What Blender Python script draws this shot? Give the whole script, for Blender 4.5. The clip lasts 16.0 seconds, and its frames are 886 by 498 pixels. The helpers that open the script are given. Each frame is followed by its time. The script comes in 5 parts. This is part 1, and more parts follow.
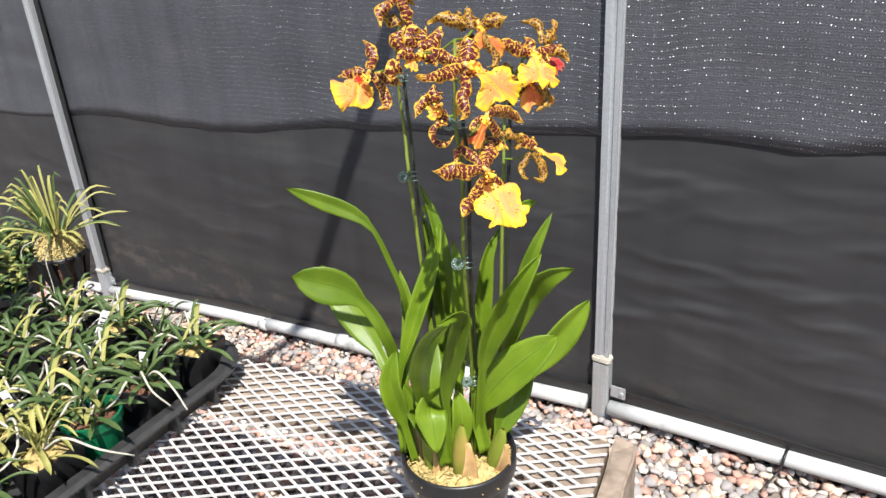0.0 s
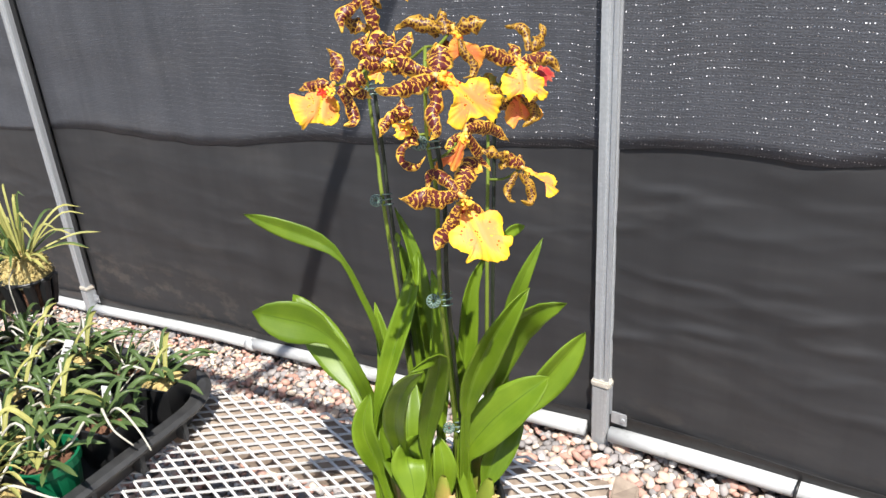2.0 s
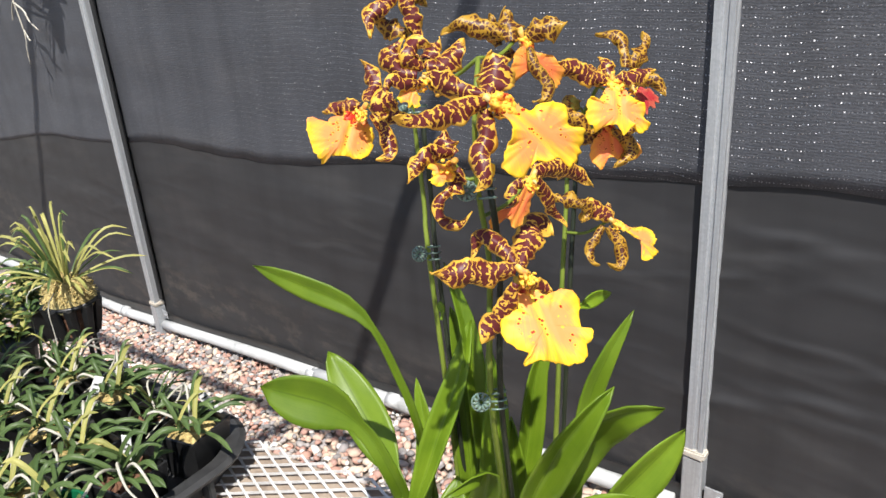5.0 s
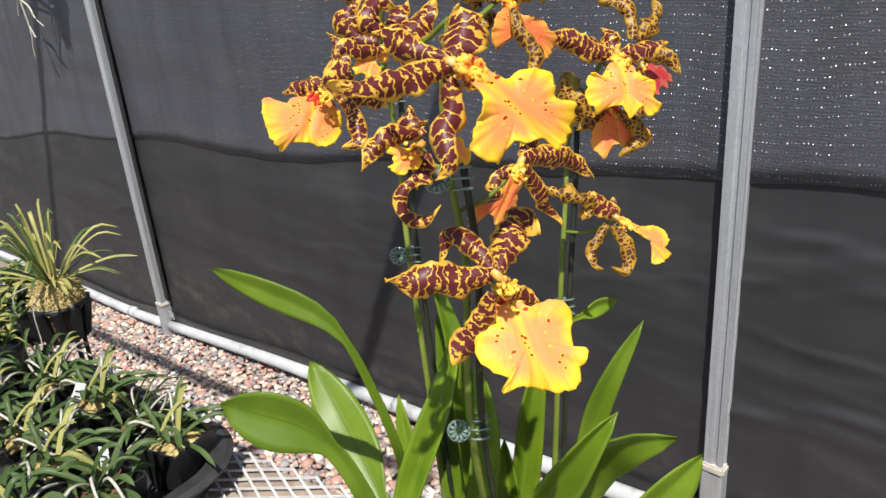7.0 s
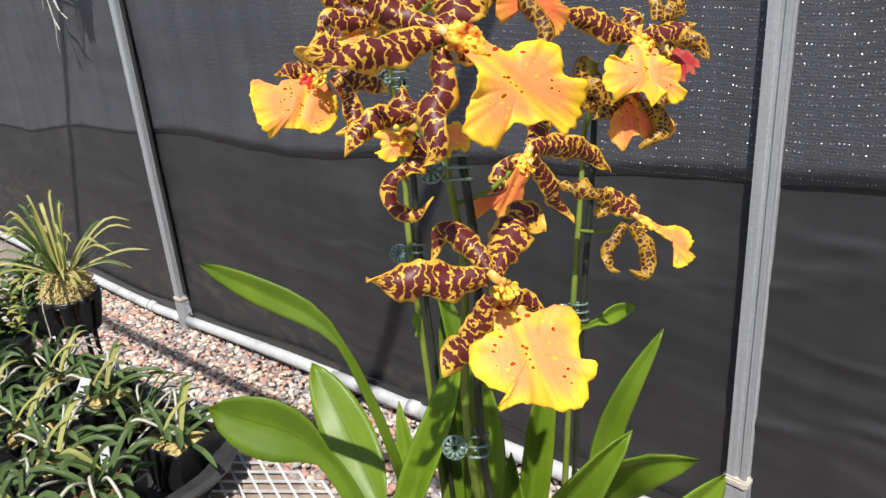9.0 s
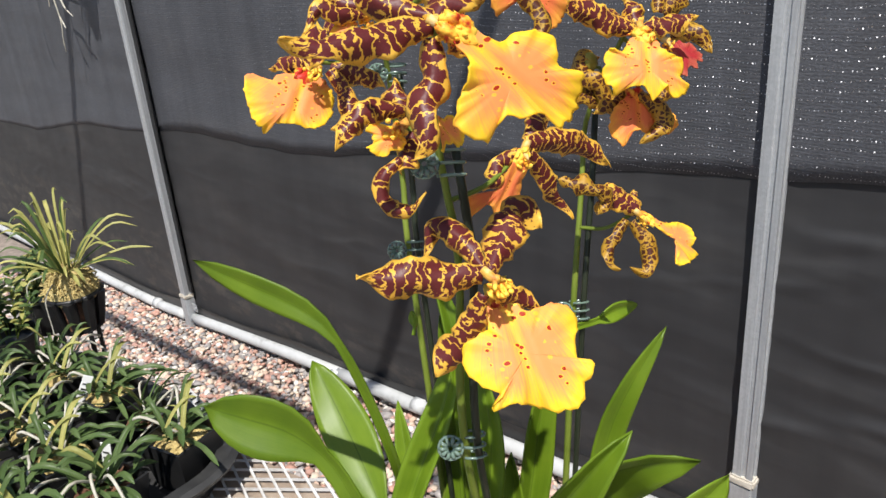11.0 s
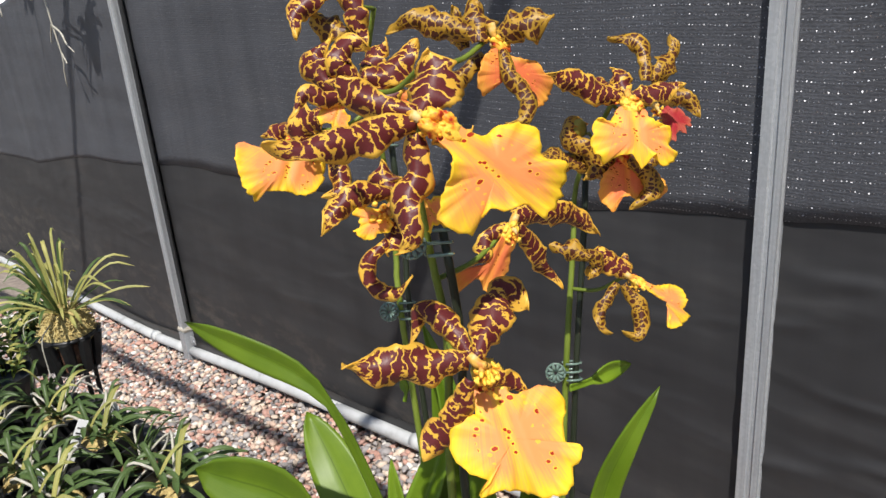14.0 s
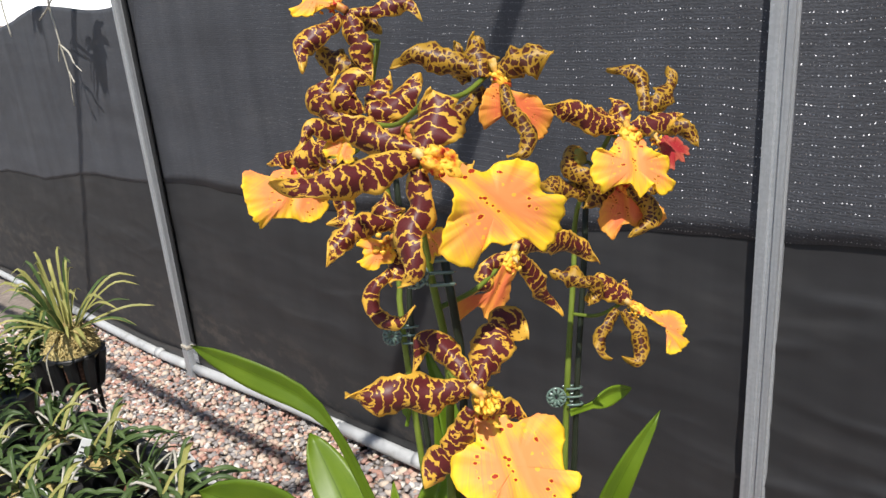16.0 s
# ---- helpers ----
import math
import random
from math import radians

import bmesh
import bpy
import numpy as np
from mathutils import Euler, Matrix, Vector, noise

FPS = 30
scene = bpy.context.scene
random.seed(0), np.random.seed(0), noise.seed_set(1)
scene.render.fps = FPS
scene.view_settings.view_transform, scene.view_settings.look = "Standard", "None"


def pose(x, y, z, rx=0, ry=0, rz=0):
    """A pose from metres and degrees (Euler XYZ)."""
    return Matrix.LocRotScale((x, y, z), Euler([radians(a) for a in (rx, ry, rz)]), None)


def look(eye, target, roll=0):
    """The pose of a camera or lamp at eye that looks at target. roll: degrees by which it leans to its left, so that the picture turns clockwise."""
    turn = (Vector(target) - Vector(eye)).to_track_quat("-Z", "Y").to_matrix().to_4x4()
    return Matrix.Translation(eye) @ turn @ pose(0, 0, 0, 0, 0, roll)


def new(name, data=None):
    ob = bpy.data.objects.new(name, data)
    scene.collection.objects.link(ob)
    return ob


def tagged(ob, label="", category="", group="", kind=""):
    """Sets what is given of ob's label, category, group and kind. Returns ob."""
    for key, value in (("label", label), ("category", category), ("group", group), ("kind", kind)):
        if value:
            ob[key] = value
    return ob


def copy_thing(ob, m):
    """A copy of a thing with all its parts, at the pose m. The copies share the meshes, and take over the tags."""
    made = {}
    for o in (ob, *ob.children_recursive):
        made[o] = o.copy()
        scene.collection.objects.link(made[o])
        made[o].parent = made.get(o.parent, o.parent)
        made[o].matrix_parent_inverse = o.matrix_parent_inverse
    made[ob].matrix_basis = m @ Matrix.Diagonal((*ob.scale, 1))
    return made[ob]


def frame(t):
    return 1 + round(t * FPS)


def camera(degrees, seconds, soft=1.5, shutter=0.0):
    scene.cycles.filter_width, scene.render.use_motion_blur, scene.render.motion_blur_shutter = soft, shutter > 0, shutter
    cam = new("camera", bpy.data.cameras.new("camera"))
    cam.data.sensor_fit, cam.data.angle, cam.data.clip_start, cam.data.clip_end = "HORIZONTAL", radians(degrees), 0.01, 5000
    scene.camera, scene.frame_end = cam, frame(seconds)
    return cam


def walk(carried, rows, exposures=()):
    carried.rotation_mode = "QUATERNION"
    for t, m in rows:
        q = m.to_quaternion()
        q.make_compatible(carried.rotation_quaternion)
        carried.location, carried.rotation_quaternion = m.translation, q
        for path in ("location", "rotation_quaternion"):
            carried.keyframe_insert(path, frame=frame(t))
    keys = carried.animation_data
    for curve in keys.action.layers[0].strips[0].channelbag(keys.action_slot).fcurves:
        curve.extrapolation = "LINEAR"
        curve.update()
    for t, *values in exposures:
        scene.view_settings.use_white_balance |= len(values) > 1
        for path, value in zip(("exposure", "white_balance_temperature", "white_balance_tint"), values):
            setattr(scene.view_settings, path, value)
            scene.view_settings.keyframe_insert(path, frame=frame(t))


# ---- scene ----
cam = camera(60.7, 16.0)
PATH = [
    (0, (0.682, 1.045, 1.368), (-0.388, 2.51, 0.526), -3.6),
    (0.5, (0.674, 1.061, 1.362), (-0.395, 2.525, 0.516), -3.6),
    (1, (0.662, 1.084, 1.358), (-0.408, 2.548, 0.514), -3.8),
    (1.5, (0.652, 1.114, 1.352), (-0.421, 2.586, 0.525), -4.0),
    (2, (0.644, 1.146, 1.347), (-0.432, 2.619, 0.526), -4.0),
    (2.5, (0.636, 1.176, 1.342), (-0.45, 2.654, 0.545), -3.9),
    (3, (0.62, 1.204, 1.337), (-0.503, 2.664, 0.556), -4.1),
    (3.5, (0.6, 1.237, 1.33), (-0.577, 2.663, 0.568), -4.3),
    (4, (0.581, 1.263, 1.324), (-0.632, 2.66, 0.564), -4.2),
    (4.2, (0.574, 1.275, 1.322), (-0.661, 2.651, 0.56), -4.3),
    (6.3, (0.516, 1.378, 1.282), (-0.759, 2.716, 0.52), -4.4),
    (6.5, (0.516, 1.384, 1.28), (-0.769, 2.715, 0.519), -4.6),
    (7, (0.513, 1.398, 1.274), (-0.781, 2.721, 0.516), -4.6),
    (7.5, (0.508, 1.411, 1.269), (-0.796, 2.724, 0.512), -4.4),
    (8, (0.501, 1.424, 1.262), (-0.816, 2.725, 0.507), -4.3),
    (8.5, (0.497, 1.432, 1.261), (-0.833, 2.722, 0.508), -4.1),
    (9, (0.495, 1.437, 1.255), (-0.843, 2.717, 0.501), -4.3),
    (11.5, (0.494, 1.45, 1.251), (-0.857, 2.715, 0.492), -4.5),
    (12, (0.494, 1.454, 1.253), (-0.858, 2.718, 0.496), -4.6),
    (12.5, (0.496, 1.456, 1.258), (-0.86, 2.724, 0.514), -4.7),
    (13, (0.496, 1.458, 1.263), (-0.86, 2.732, 0.53), -4.6),
    (13.5, (0.495, 1.458, 1.269), (-0.863, 2.739, 0.553), -4.7),
    (14, (0.493, 1.459, 1.275), (-0.872, 2.745, 0.579), -4.7),
    (14.5, (0.493, 1.46, 1.279), (-0.875, 2.748, 0.594), -4.7),
    (15, (0.496, 1.459, 1.282), (-0.876, 2.75, 0.61), -4.6),
    (15.5, (0.499, 1.456, 1.283), (-0.876, 2.75, 0.623), -4.4),
    (16, (0.498, 1.456, 1.284), (-0.881, 2.748, 0.63), -4.6),
]
EXPOSURES = [(0, 0.71), (2, 0.75), (4, 0.7), (6.5, 0.37), (9, 0.33), (12, 0.26), (14, 0.18), (16, 0.12)]
walk(cam, [(t, look(eye, target, roll)) for t, eye, target, roll in PATH], EXPOSURES)

# ---- light ----
TO_SUN = Vector((0.393, -0.41, 0.91)).normalized()
world = bpy.data.worlds.new("sky")
scene.world = world
world.use_nodes = True
wn = world.node_tree.nodes
sky = wn.new("ShaderNodeTexSky")
sky.sky_type = "NISHITA"
sky.sun_disc = False
sky.sun_elevation = math.asin(TO_SUN.z)
sky.sun_rotation = math.atan2(TO_SUN.x, TO_SUN.y)
wn["Background"].inputs["Strength"].default_value = 0.10
world.node_tree.links.new(sky.outputs["Color"], wn["Background"].inputs["Color"])
sun = new("sun", bpy.data.lights.new("sun", "SUN"))
sun.data.energy, sun.data.angle, sun.data.color = 5.0, radians(0.6), (1.0, 0.96, 0.9)
sun.matrix_world = look(TO_SUN * 10, (0, 0, 0))


# emissive white sheet standing in for the bright sky beyond the wall
white_glow = bpy.data.materials.new("glowing_white_sheet")
white_glow.use_nodes = True
white_glow.node_tree.nodes["Principled BSDF"].inputs["Base Color"].default_value = (0.8, 0.8, 0.8, 1)
white_glow.node_tree.nodes["Principled BSDF"].inputs["Emission Color"].default_value = (1, 1, 1, 1)
white_glow.node_tree.nodes["Principled BSDF"].inputs["Emission Strength"].default_value = 0.9
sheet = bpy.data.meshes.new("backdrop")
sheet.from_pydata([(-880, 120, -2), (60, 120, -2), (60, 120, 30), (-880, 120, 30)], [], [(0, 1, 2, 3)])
sheet.materials.append(white_glow)
tagged(new("backdrop", sheet), "glowing white sheet standing in for bright sky low over the horizon", "sky", kind="structure")


# ---- helpers of this scene ----
def material(name, color=(0.5, 0.5, 0.5), rough=0.6, metal=0.0, spec=0.5):
    m = bpy.data.materials.new(name)
    m.use_nodes = True
    b = m.node_tree.nodes["Principled BSDF"]
    b.inputs["Base Color"].default_value = (*color, 1)
    b.inputs["Roughness"].default_value = rough
    b.inputs["Metallic"].default_value = metal
    b.inputs["Specular IOR Level"].default_value = spec
    return m


class Nodes:
    """Short ways to add and join nodes of a material."""

    def __init__(self, m):
        self.t, self.n = m.node_tree, m.node_tree.nodes
        self.b = self.n["Principled BSDF"]

    def put(self, kind, _out=0, **ins):
        node = self.n.new(kind)
        for k, v in ins.items():
            self.set(node, k.replace("_", " "), v)
        return node

    def set(self, node, k, v):
        s = node.inputs[int(k)] if k.isdigit() else node.inputs[k]
        if isinstance(v, bpy.types.NodeSocket):
            self.t.links.new(v, s)
        else:
            s.default_value = v

    def coord(self, which="Object", scale=(1, 1, 1)):
        tc = self.n.new("ShaderNodeTexCoord")
        mp = self.n.new("ShaderNodeMapping")
        mp.inputs["Scale"].default_value = scale
        self.t.links.new(tc.outputs[which], mp.inputs["Vector"])
        return mp.outputs["Vector"]

    def noise(self, vec, scale, detail=4.0, rough=0.55):
        return self.put("ShaderNodeTexNoise", Vector=vec, Scale=scale, Detail=detail, Roughness=rough).outputs["Fac"]

    def ramp(self, fac, *stops, sharp=False):
        r = self.n.new("ShaderNodeValToRGB")
        self.t.links.new(fac, r.inputs["Fac"])
        e = r.color_ramp.elements
        while len(e) < len(stops):
            e.new(0.5)
        for k, (p, c) in zip(e, stops):
            k.position = p
            k.color = (*c, 1) if len(c) == 3 else c
        if sharp:
            r.color_ramp.interpolation = "CONSTANT"
        return r.outputs["Color"]

    def math(self, op, a, b=0.0, c=0.0):
        node = self.n.new("ShaderNodeMath")
        node.operation = op
        for i, v in enumerate((a, b, c)):
            self.set(node, str(i), v)
        return node.outputs[0]

    def mix(self, fac, a, b, how="MIX"):
        node = self.n.new("ShaderNodeMix")
        node.data_type, node.blend_type = "RGBA", how
        for i, v in ((0, fac), (6, a), (7, b)):
            if isinstance(v, tuple):
                v = (*v, 1) if len(v) == 3 else v
            self.set(node, str(i), v)
        return node.outputs[2]

    def bump(self, height, strength=0.3, dist=0.002):
        node = self.put("ShaderNodeBump", Height=height, Strength=strength, Distance=dist)
        self.t.links.new(node.outputs[0], self.b.inputs["Normal"])

    def base(self, socket):
        self.t.links.new(socket, self.b.inputs["Base Color"])

    def thin(self, socket, share):
        """Light shines through: a translucent share beside the surface."""
        tr = self.put("ShaderNodeBsdfTranslucent", Color=socket)
        mx = self.put("ShaderNodeMixShader", Fac=share)
        self.t.links.new(self.b.outputs[0], mx.inputs[1])
        self.t.links.new(tr.outputs[0], mx.inputs[2])
        self.t.links.new(mx.outputs[0], self.n["Material Output"].inputs["Surface"])


def mesh(name, verts, faces, mat, uvs=None, smooth=False, metric=None):
    me = bpy.data.meshes.new(name)
    me.from_pydata([tuple(v) for v in verts], [], [tuple(f) for f in faces])
    if uvs is not None:
        layer = me.uv_layers.new(name="UVMap")
        idx = np.empty(len(me.loops), int)
        me.loops.foreach_get("vertex_index", idx)
        layer.data.foreach_set("uv", np.asarray(uvs, float)[idx].ravel())
        if metric is not None:
            me.uv_layers.new(name="metric").data.foreach_set("uv", np.asarray(metric, float)[idx].ravel())
    if smooth:
        me.polygons.foreach_set("use_smooth", [True] * len(me.polygons))
    me.materials.append(mat)
    return me


def thing(name, at, label, category, group=""):
    ob = new(name)
    ob.empty_display_size = 0.02
    ob.location = at
    return tagged(ob, label, category, group)


def join(name, me, parent, label=""):
    """Link a mesh in world coordinates as a part of a thing or of another part."""
    ob = new(name, me)
    ob.parent = parent
    at = Vector(parent.location)
    if parent.type == "EMPTY":
        ob.matrix_parent_inverse = Matrix.Translation(-at)
    if label:
        ob["label"] = label
    return ob


def part(name, bm, mat, parent, label="", smooth=False):
    me = bpy.data.meshes.new(name)
    bm.to_mesh(me)
    bm.free()
    me.materials.append(mat)
    if smooth:
        me.polygons.foreach_set("use_smooth", [True] * len(me.polygons))
    return join(name, me, parent, label)


def structure(name, me, label, category):
    return tagged(new(name, me), label, category, kind="structure")


def box(bm, lo, hi, bevel=0.0, m=None):
    r = bmesh.ops.create_cube(bm, size=1.0)
    vs = r["verts"]
    c, s = (Vector(lo) + Vector(hi)) / 2, Vector(hi) - Vector(lo)
    for v in vs:
        v.co = Vector((v.co.x * s.x, v.co.y * s.y, v.co.z * s.z)) + c
    if bevel:
        es = list({e for v in vs for e in v.link_edges})
        r = bmesh.ops.bevel(bm, geom=es, offset=bevel, segments=2, affect="EDGES")
        vs = list({v for f in r["faces"] for v in f.verts} | {v for v in vs if v.is_valid})
    if m is not None:
        bmesh.ops.transform(bm, matrix=m, verts=vs)
    return vs


def spline(pts, n):
    """n points on a smooth curve through pts."""
    p = np.array(pts, float)
    if len(p) == 2:
        return p[0] + (p[1] - p[0]) * np.linspace(0, 1, n)[:, None]
    q = np.vstack([2 * p[0] - p[1], p, 2 * p[-1] - p[-2]])
    d = np.r_[0, np.cumsum(np.linalg.norm(np.diff(p, axis=0), axis=1))]
    out = []
    for s in np.linspace(0, d[-1], n):
        i = min(int(np.searchsorted(d, s, side="right")) - 1, len(p) - 2)
        u = (s - d[i]) / max(d[i + 1] - d[i], 1e-9)
        a, b, c, e = q[i], q[i + 1], q[i + 2], q[i + 3]
        out.append(0.5 * (2 * b + (c - a) * u + (2 * a - 5 * b + 4 * c - e) * u * u + (3 * b - a - 3 * c + e) * u ** 3))
    return np.array(out)


def unit(v):
    v = np.asarray(v, float)
    return v / np.maximum(np.linalg.norm(v, axis=-1, keepdims=True), 1e-9)


def tube(pts, radii, sides=8, n=None, cap=True):
    """Vertices and faces of a round bar along pts."""
    c = spline(pts, n) if n else np.array(pts, float)
    k = len(c)
    r = np.interp(np.linspace(0, 1, k), np.linspace(0, 1, len(np.atleast_1d(radii))), np.atleast_1d(radii))
    t = unit(np.gradient(c, axis=0))
    ref = np.array((0, 0, 1.0)) if abs(t[0][2]) < 0.9 else np.array((1.0, 0, 0))
    vs = []
    s = unit(np.cross(t[0], ref))
    for i in range(k):
        s = unit(s - t[i] * (s @ t[i]))
        o = np.cross(t[i], s)
        for j in range(sides):
            a = 2 * math.pi * j / sides
            vs.append(c[i] + r[i] * (math.cos(a) * s + math.sin(a) * o))
    fs = [(i * sides + j, i * sides + (j + 1) % sides, (i + 1) * sides + (j + 1) % sides, (i + 1) * sides + j) for i in range(k - 1) for j in range(sides)]
    if cap:
        fs += [tuple(range(sides))[::-1], tuple(range((k - 1) * sides, k * sides))]
    return vs, fs


def merge(*lots):
    vs, fs = [], []
    for v, f in lots:
        o = len(vs)
        vs += list(v)
        fs += [tuple(i + o for i in g) for g in f]
    return vs, fs


def lathe(profile, at, sides=32):
    """A turned form from (radius, height) pairs."""
    vs = [(at[0] + r * math.cos(2 * math.pi * j / sides), at[1] + r * math.sin(2 * math.pi * j / sides), at[2] + z) for r, z in profile for j in range(sides)]
    fs = [(i * sides + j, i * sides + (j + 1) % sides, (i + 1) * sides + (j + 1) % sides, (i + 1) * sides + j) for i in range(len(profile) - 1) for j in range(sides)]
    return vs, fs


def ribbon(pts, width, facing, nu=18, nv=7, profile=None, fold=0.0, wave=0.0, waves=5.0, curl=0.0, twist=0.0, seed=0, rag=0.0):
    """A thin blade along pts: half-width by profile(u), folded along its middle, with a waved margin."""
    c = spline(pts, nu)
    t = unit(np.gradient(c, axis=0))
    rnd = np.random.RandomState(seed)
    ph = rnd.rand(4) * 6.28
    vs, uv = [], []
    f = np.asarray(facing, float)
    side = unit(np.cross(t[0], f))
    for i in range(nu):
        u = i / (nu - 1)
        want = unit(np.cross(t[i], f))
        side = unit(side - t[i] * (side @ t[i]))
        if want @ side < 0:
            want = -want
        side = unit(0.5 * side + 0.5 * want)
        side = unit(side - t[i] * (side @ t[i]))
        nrm = unit(np.cross(side, t[i]))
        a = twist * u
        sd, nm = side * math.cos(a) + nrm * math.sin(a), nrm * math.cos(a) - side * math.sin(a)
        w = width * (profile(u) if profile else 1.0)
        for j in range(nv):
            v = 2 * j / (nv - 1) - 1
            lift = fold * abs(v) * w - curl * v * v * w
            lift += wave * width * v * v * math.sin(waves * 6.28 * u + ph[0 if v > 0 else 1]) * min(1, 3 * u)
            edge = 1 + (min(0.17, 0.3 * wave) * math.sin(waves * 4.1 * u + ph[2 if v > 0 else 3]) if wave else 0) * abs(v)
            if rag:
                edge += rag * abs(v) * (noise.noise((u * 5, 3.7 * (v > 0), seed)) + 0.6 * noise.noise((u * 13, 5.1 * (v > 0), seed)))
            vs.append(c[i] + sd * v * w * edge + nm * lift)
            uv.append((u, (v + 1) / 2))
    fs = [(i * nv + j, i * nv + j + 1, (i + 1) * nv + j + 1, (i + 1) * nv + j) for i in range(nu - 1) for j in range(nv - 1)]
    return vs, fs, uv


def thick(ob, t):
    s = ob.modifiers.new("thickness", "SOLIDIFY")
    s.thickness, s.offset = t, 0
    return ob


# ---- materials ----
def mat_cloth(name, dark, light, holes):
    m = material(name, rough=0.62, spec=0.35)
    k = Nodes(m)
    v = k.coord()
    big = k.noise(v, 1.3, 5)
    streak = k.noise(k.coord(scale=(2.0, 1, 14)), 1.6, 5)
    weave = k.put("ShaderNodeTexWave", Vector=k.coord(scale=(1, 1, 1)), Scale=55.0, Distortion=1.2, Detail=2.0).outputs["Fac"]
    rows = k.n["Wave Texture"]
    rows.bands_direction = "Z"
    c = k.mix(k.math("MULTIPLY", big, streak), dark, light)
    dust = k.ramp(k.noise(k.coord(scale=(1, 1, 3)), 2.2, 6), (0.52, (0, 0, 0)), (0.8, (1, 1, 1)))
    c = k.mix(k.math("MULTIPLY", dust, 0.2), c, (0.15, 0.14, 0.13))
    grit = k.noise(k.coord(scale=(1, 1, 1.6)), 240.0, 3, 0.7)
    if holes:
        c = k.mix(k.ramp(grit, (0.42, (0, 0, 0)), (0.66, (0.4, 0.4, 0.4))), c, tuple(1.7 * x for x in light))
    upright = k.noise(k.coord(scale=(7, 1, 0.5)), 1.5, 4)
    c = k.mix(k.ramp(upright, (0.4, (0, 0, 0)), (0.75, (0.5, 0.5, 0.5))), c, tuple(0.7 * x for x in dark))
    k.base(k.mix(k.math("MULTIPLY", weave, 0.10), c, tuple(0.6 * x for x in dark)))
    if holes:
        k.bump(k.math("ADD", k.math("MULTIPLY", weave, 0.15), k.noise(k.coord(scale=(1, 1, 2.2)), 130.0, 4)), 0.5, 0.002)
    else:
        turned = k.put("ShaderNodeMapping", Vector=v, Rotation=(0, 0.16, 0), Scale=(1.0, 1, 6)).outputs[0]
        k.bump(k.math("POWER", k.noise(turned, 2.2, 6, 0.6), 3.0), 0.14, 0.006)
        low = k.ramp(k.noise(k.coord(scale=(1.2, 1, 2.5)), 7.0, 6, 0.7), (0.5, (0, 0, 0)), (0.62, (1, 1, 1)))
        height = k.put("ShaderNodeSeparateXYZ", Vector=v).outputs[2]
        splash = k.ramp(k.math("ADD", height, k.math("MULTIPLY", big, 0.25)), (0.16, (1, 1, 1)), (0.36, (0, 0, 0)))
        k.base(k.mix(k.math("MULTIPLY", k.math("MULTIPLY", low, splash), 0.22), c, (0.17, 0.14, 0.11)))
    if holes:
        xyz = k.put("ShaderNodeSeparateXYZ", Vector=v)

        sagged = k.math("ADD", xyz.outputs[2], k.math("MULTIPLY", k.noise(k.coord(scale=(1, 1, 0.4)), 2.4, 3), 0.09))

        def cells(per_x, per_z, loose):
            flat = k.put("ShaderNodeCombineXYZ", X=k.math("MULTIPLY", xyz.outputs[0], per_x), Y=k.math("MULTIPLY", sagged, per_z))
            node = k.put("ShaderNodeTexVoronoi", Vector=flat.outputs[0], Scale=1.0, Randomness=loose)
            node.voronoi_dimensions = "2D"
            return node

        worn = k.ramp(k.math("MULTIPLY_ADD", xyz.outputs[0], 0.4, 0.9), (0.25, (0, 0, 0)), (0.95, (1, 1, 1)))
        vor = cells(190, 64, 0.35)
        pick = k.put("ShaderNodeSeparateColor", Color=vor.outputs["Color"]).outputs[0]
        pick2 = k.put("ShaderNodeSeparateColor", Color=vor.outputs["Color"]).outputs[1]
        patch = k.ramp(k.noise(v, 3.2, 5, 0.65), (0.34, (0.985, 0.985, 0.985)), (0.62, (0.94, 0.94, 0.94)))
        hole = k.math("MULTIPLY", k.math("LESS_THAN", vor.outputs["Distance"], k.math("MULTIPLY_ADD", pick2, 0.035, 0.022)), k.math("GREATER_THAN", k.math("MULTIPLY", pick, k.math("MULTIPLY_ADD", worn, 0.12, 0.88)), patch))
        tr = k.put("ShaderNodeBsdfTransparent")
        # shiny thread loops that catch the sun
        loop = cells(150, 128, 0.4)
        row = k.math("GREATER_THAN", k.math("SINE", k.math("MULTIPLY", sagged, 402.0)), 0.35)
        geo = k.n.new("ShaderNodeNewGeometry")
        tilt = k.put("ShaderNodeVectorMath")
        tilt.operation = "MULTIPLY_ADD"
        k.t.links.new(loop.outputs["Color"], tilt.inputs[0])
        tilt.inputs[1].default_value = (2.2, 2.2, 2.2)
        tilt.inputs[2].default_value = (-1.1, -1.1, -1.1)
        both = k.put("ShaderNodeVectorMath")
        k.t.links.new(geo.outputs["Normal"], both.inputs[0])
        k.t.links.new(tilt.outputs[0], both.inputs[1])
        norm = k.put("ShaderNodeVectorMath")
        norm.operation = "NORMALIZE"
        k.t.links.new(both.outputs[0], norm.inputs[0])
        shine = k.put("ShaderNodeBsdfGlossy", Color=(0.80, 0.81, 0.84, 1), Roughness=0.58, Normal=norm.outputs[0])
        thread = k.math("MULTIPLY", k.math("MULTIPLY", row, k.math("LESS_THAN", loop.outputs["Distance"], 0.17)), k.ramp(k.noise(v, 2.6, 5, 0.65), (0.30, (0.10, 0.10, 0.10)), (0.60, (0.75, 0.75, 0.75))))
        m1 = k.put("ShaderNodeMixShader", Fac=k.math("MULTIPLY", thread, k.math("MULTIPLY_ADD", worn, 0.9, 0.1)))
        k.t.links.new(k.b.outputs[0], m1.inputs[1])
        k.t.links.new(shine.outputs[0], m1.inputs[2])
        mx = k.put("ShaderNodeMixShader", Fac=hole)
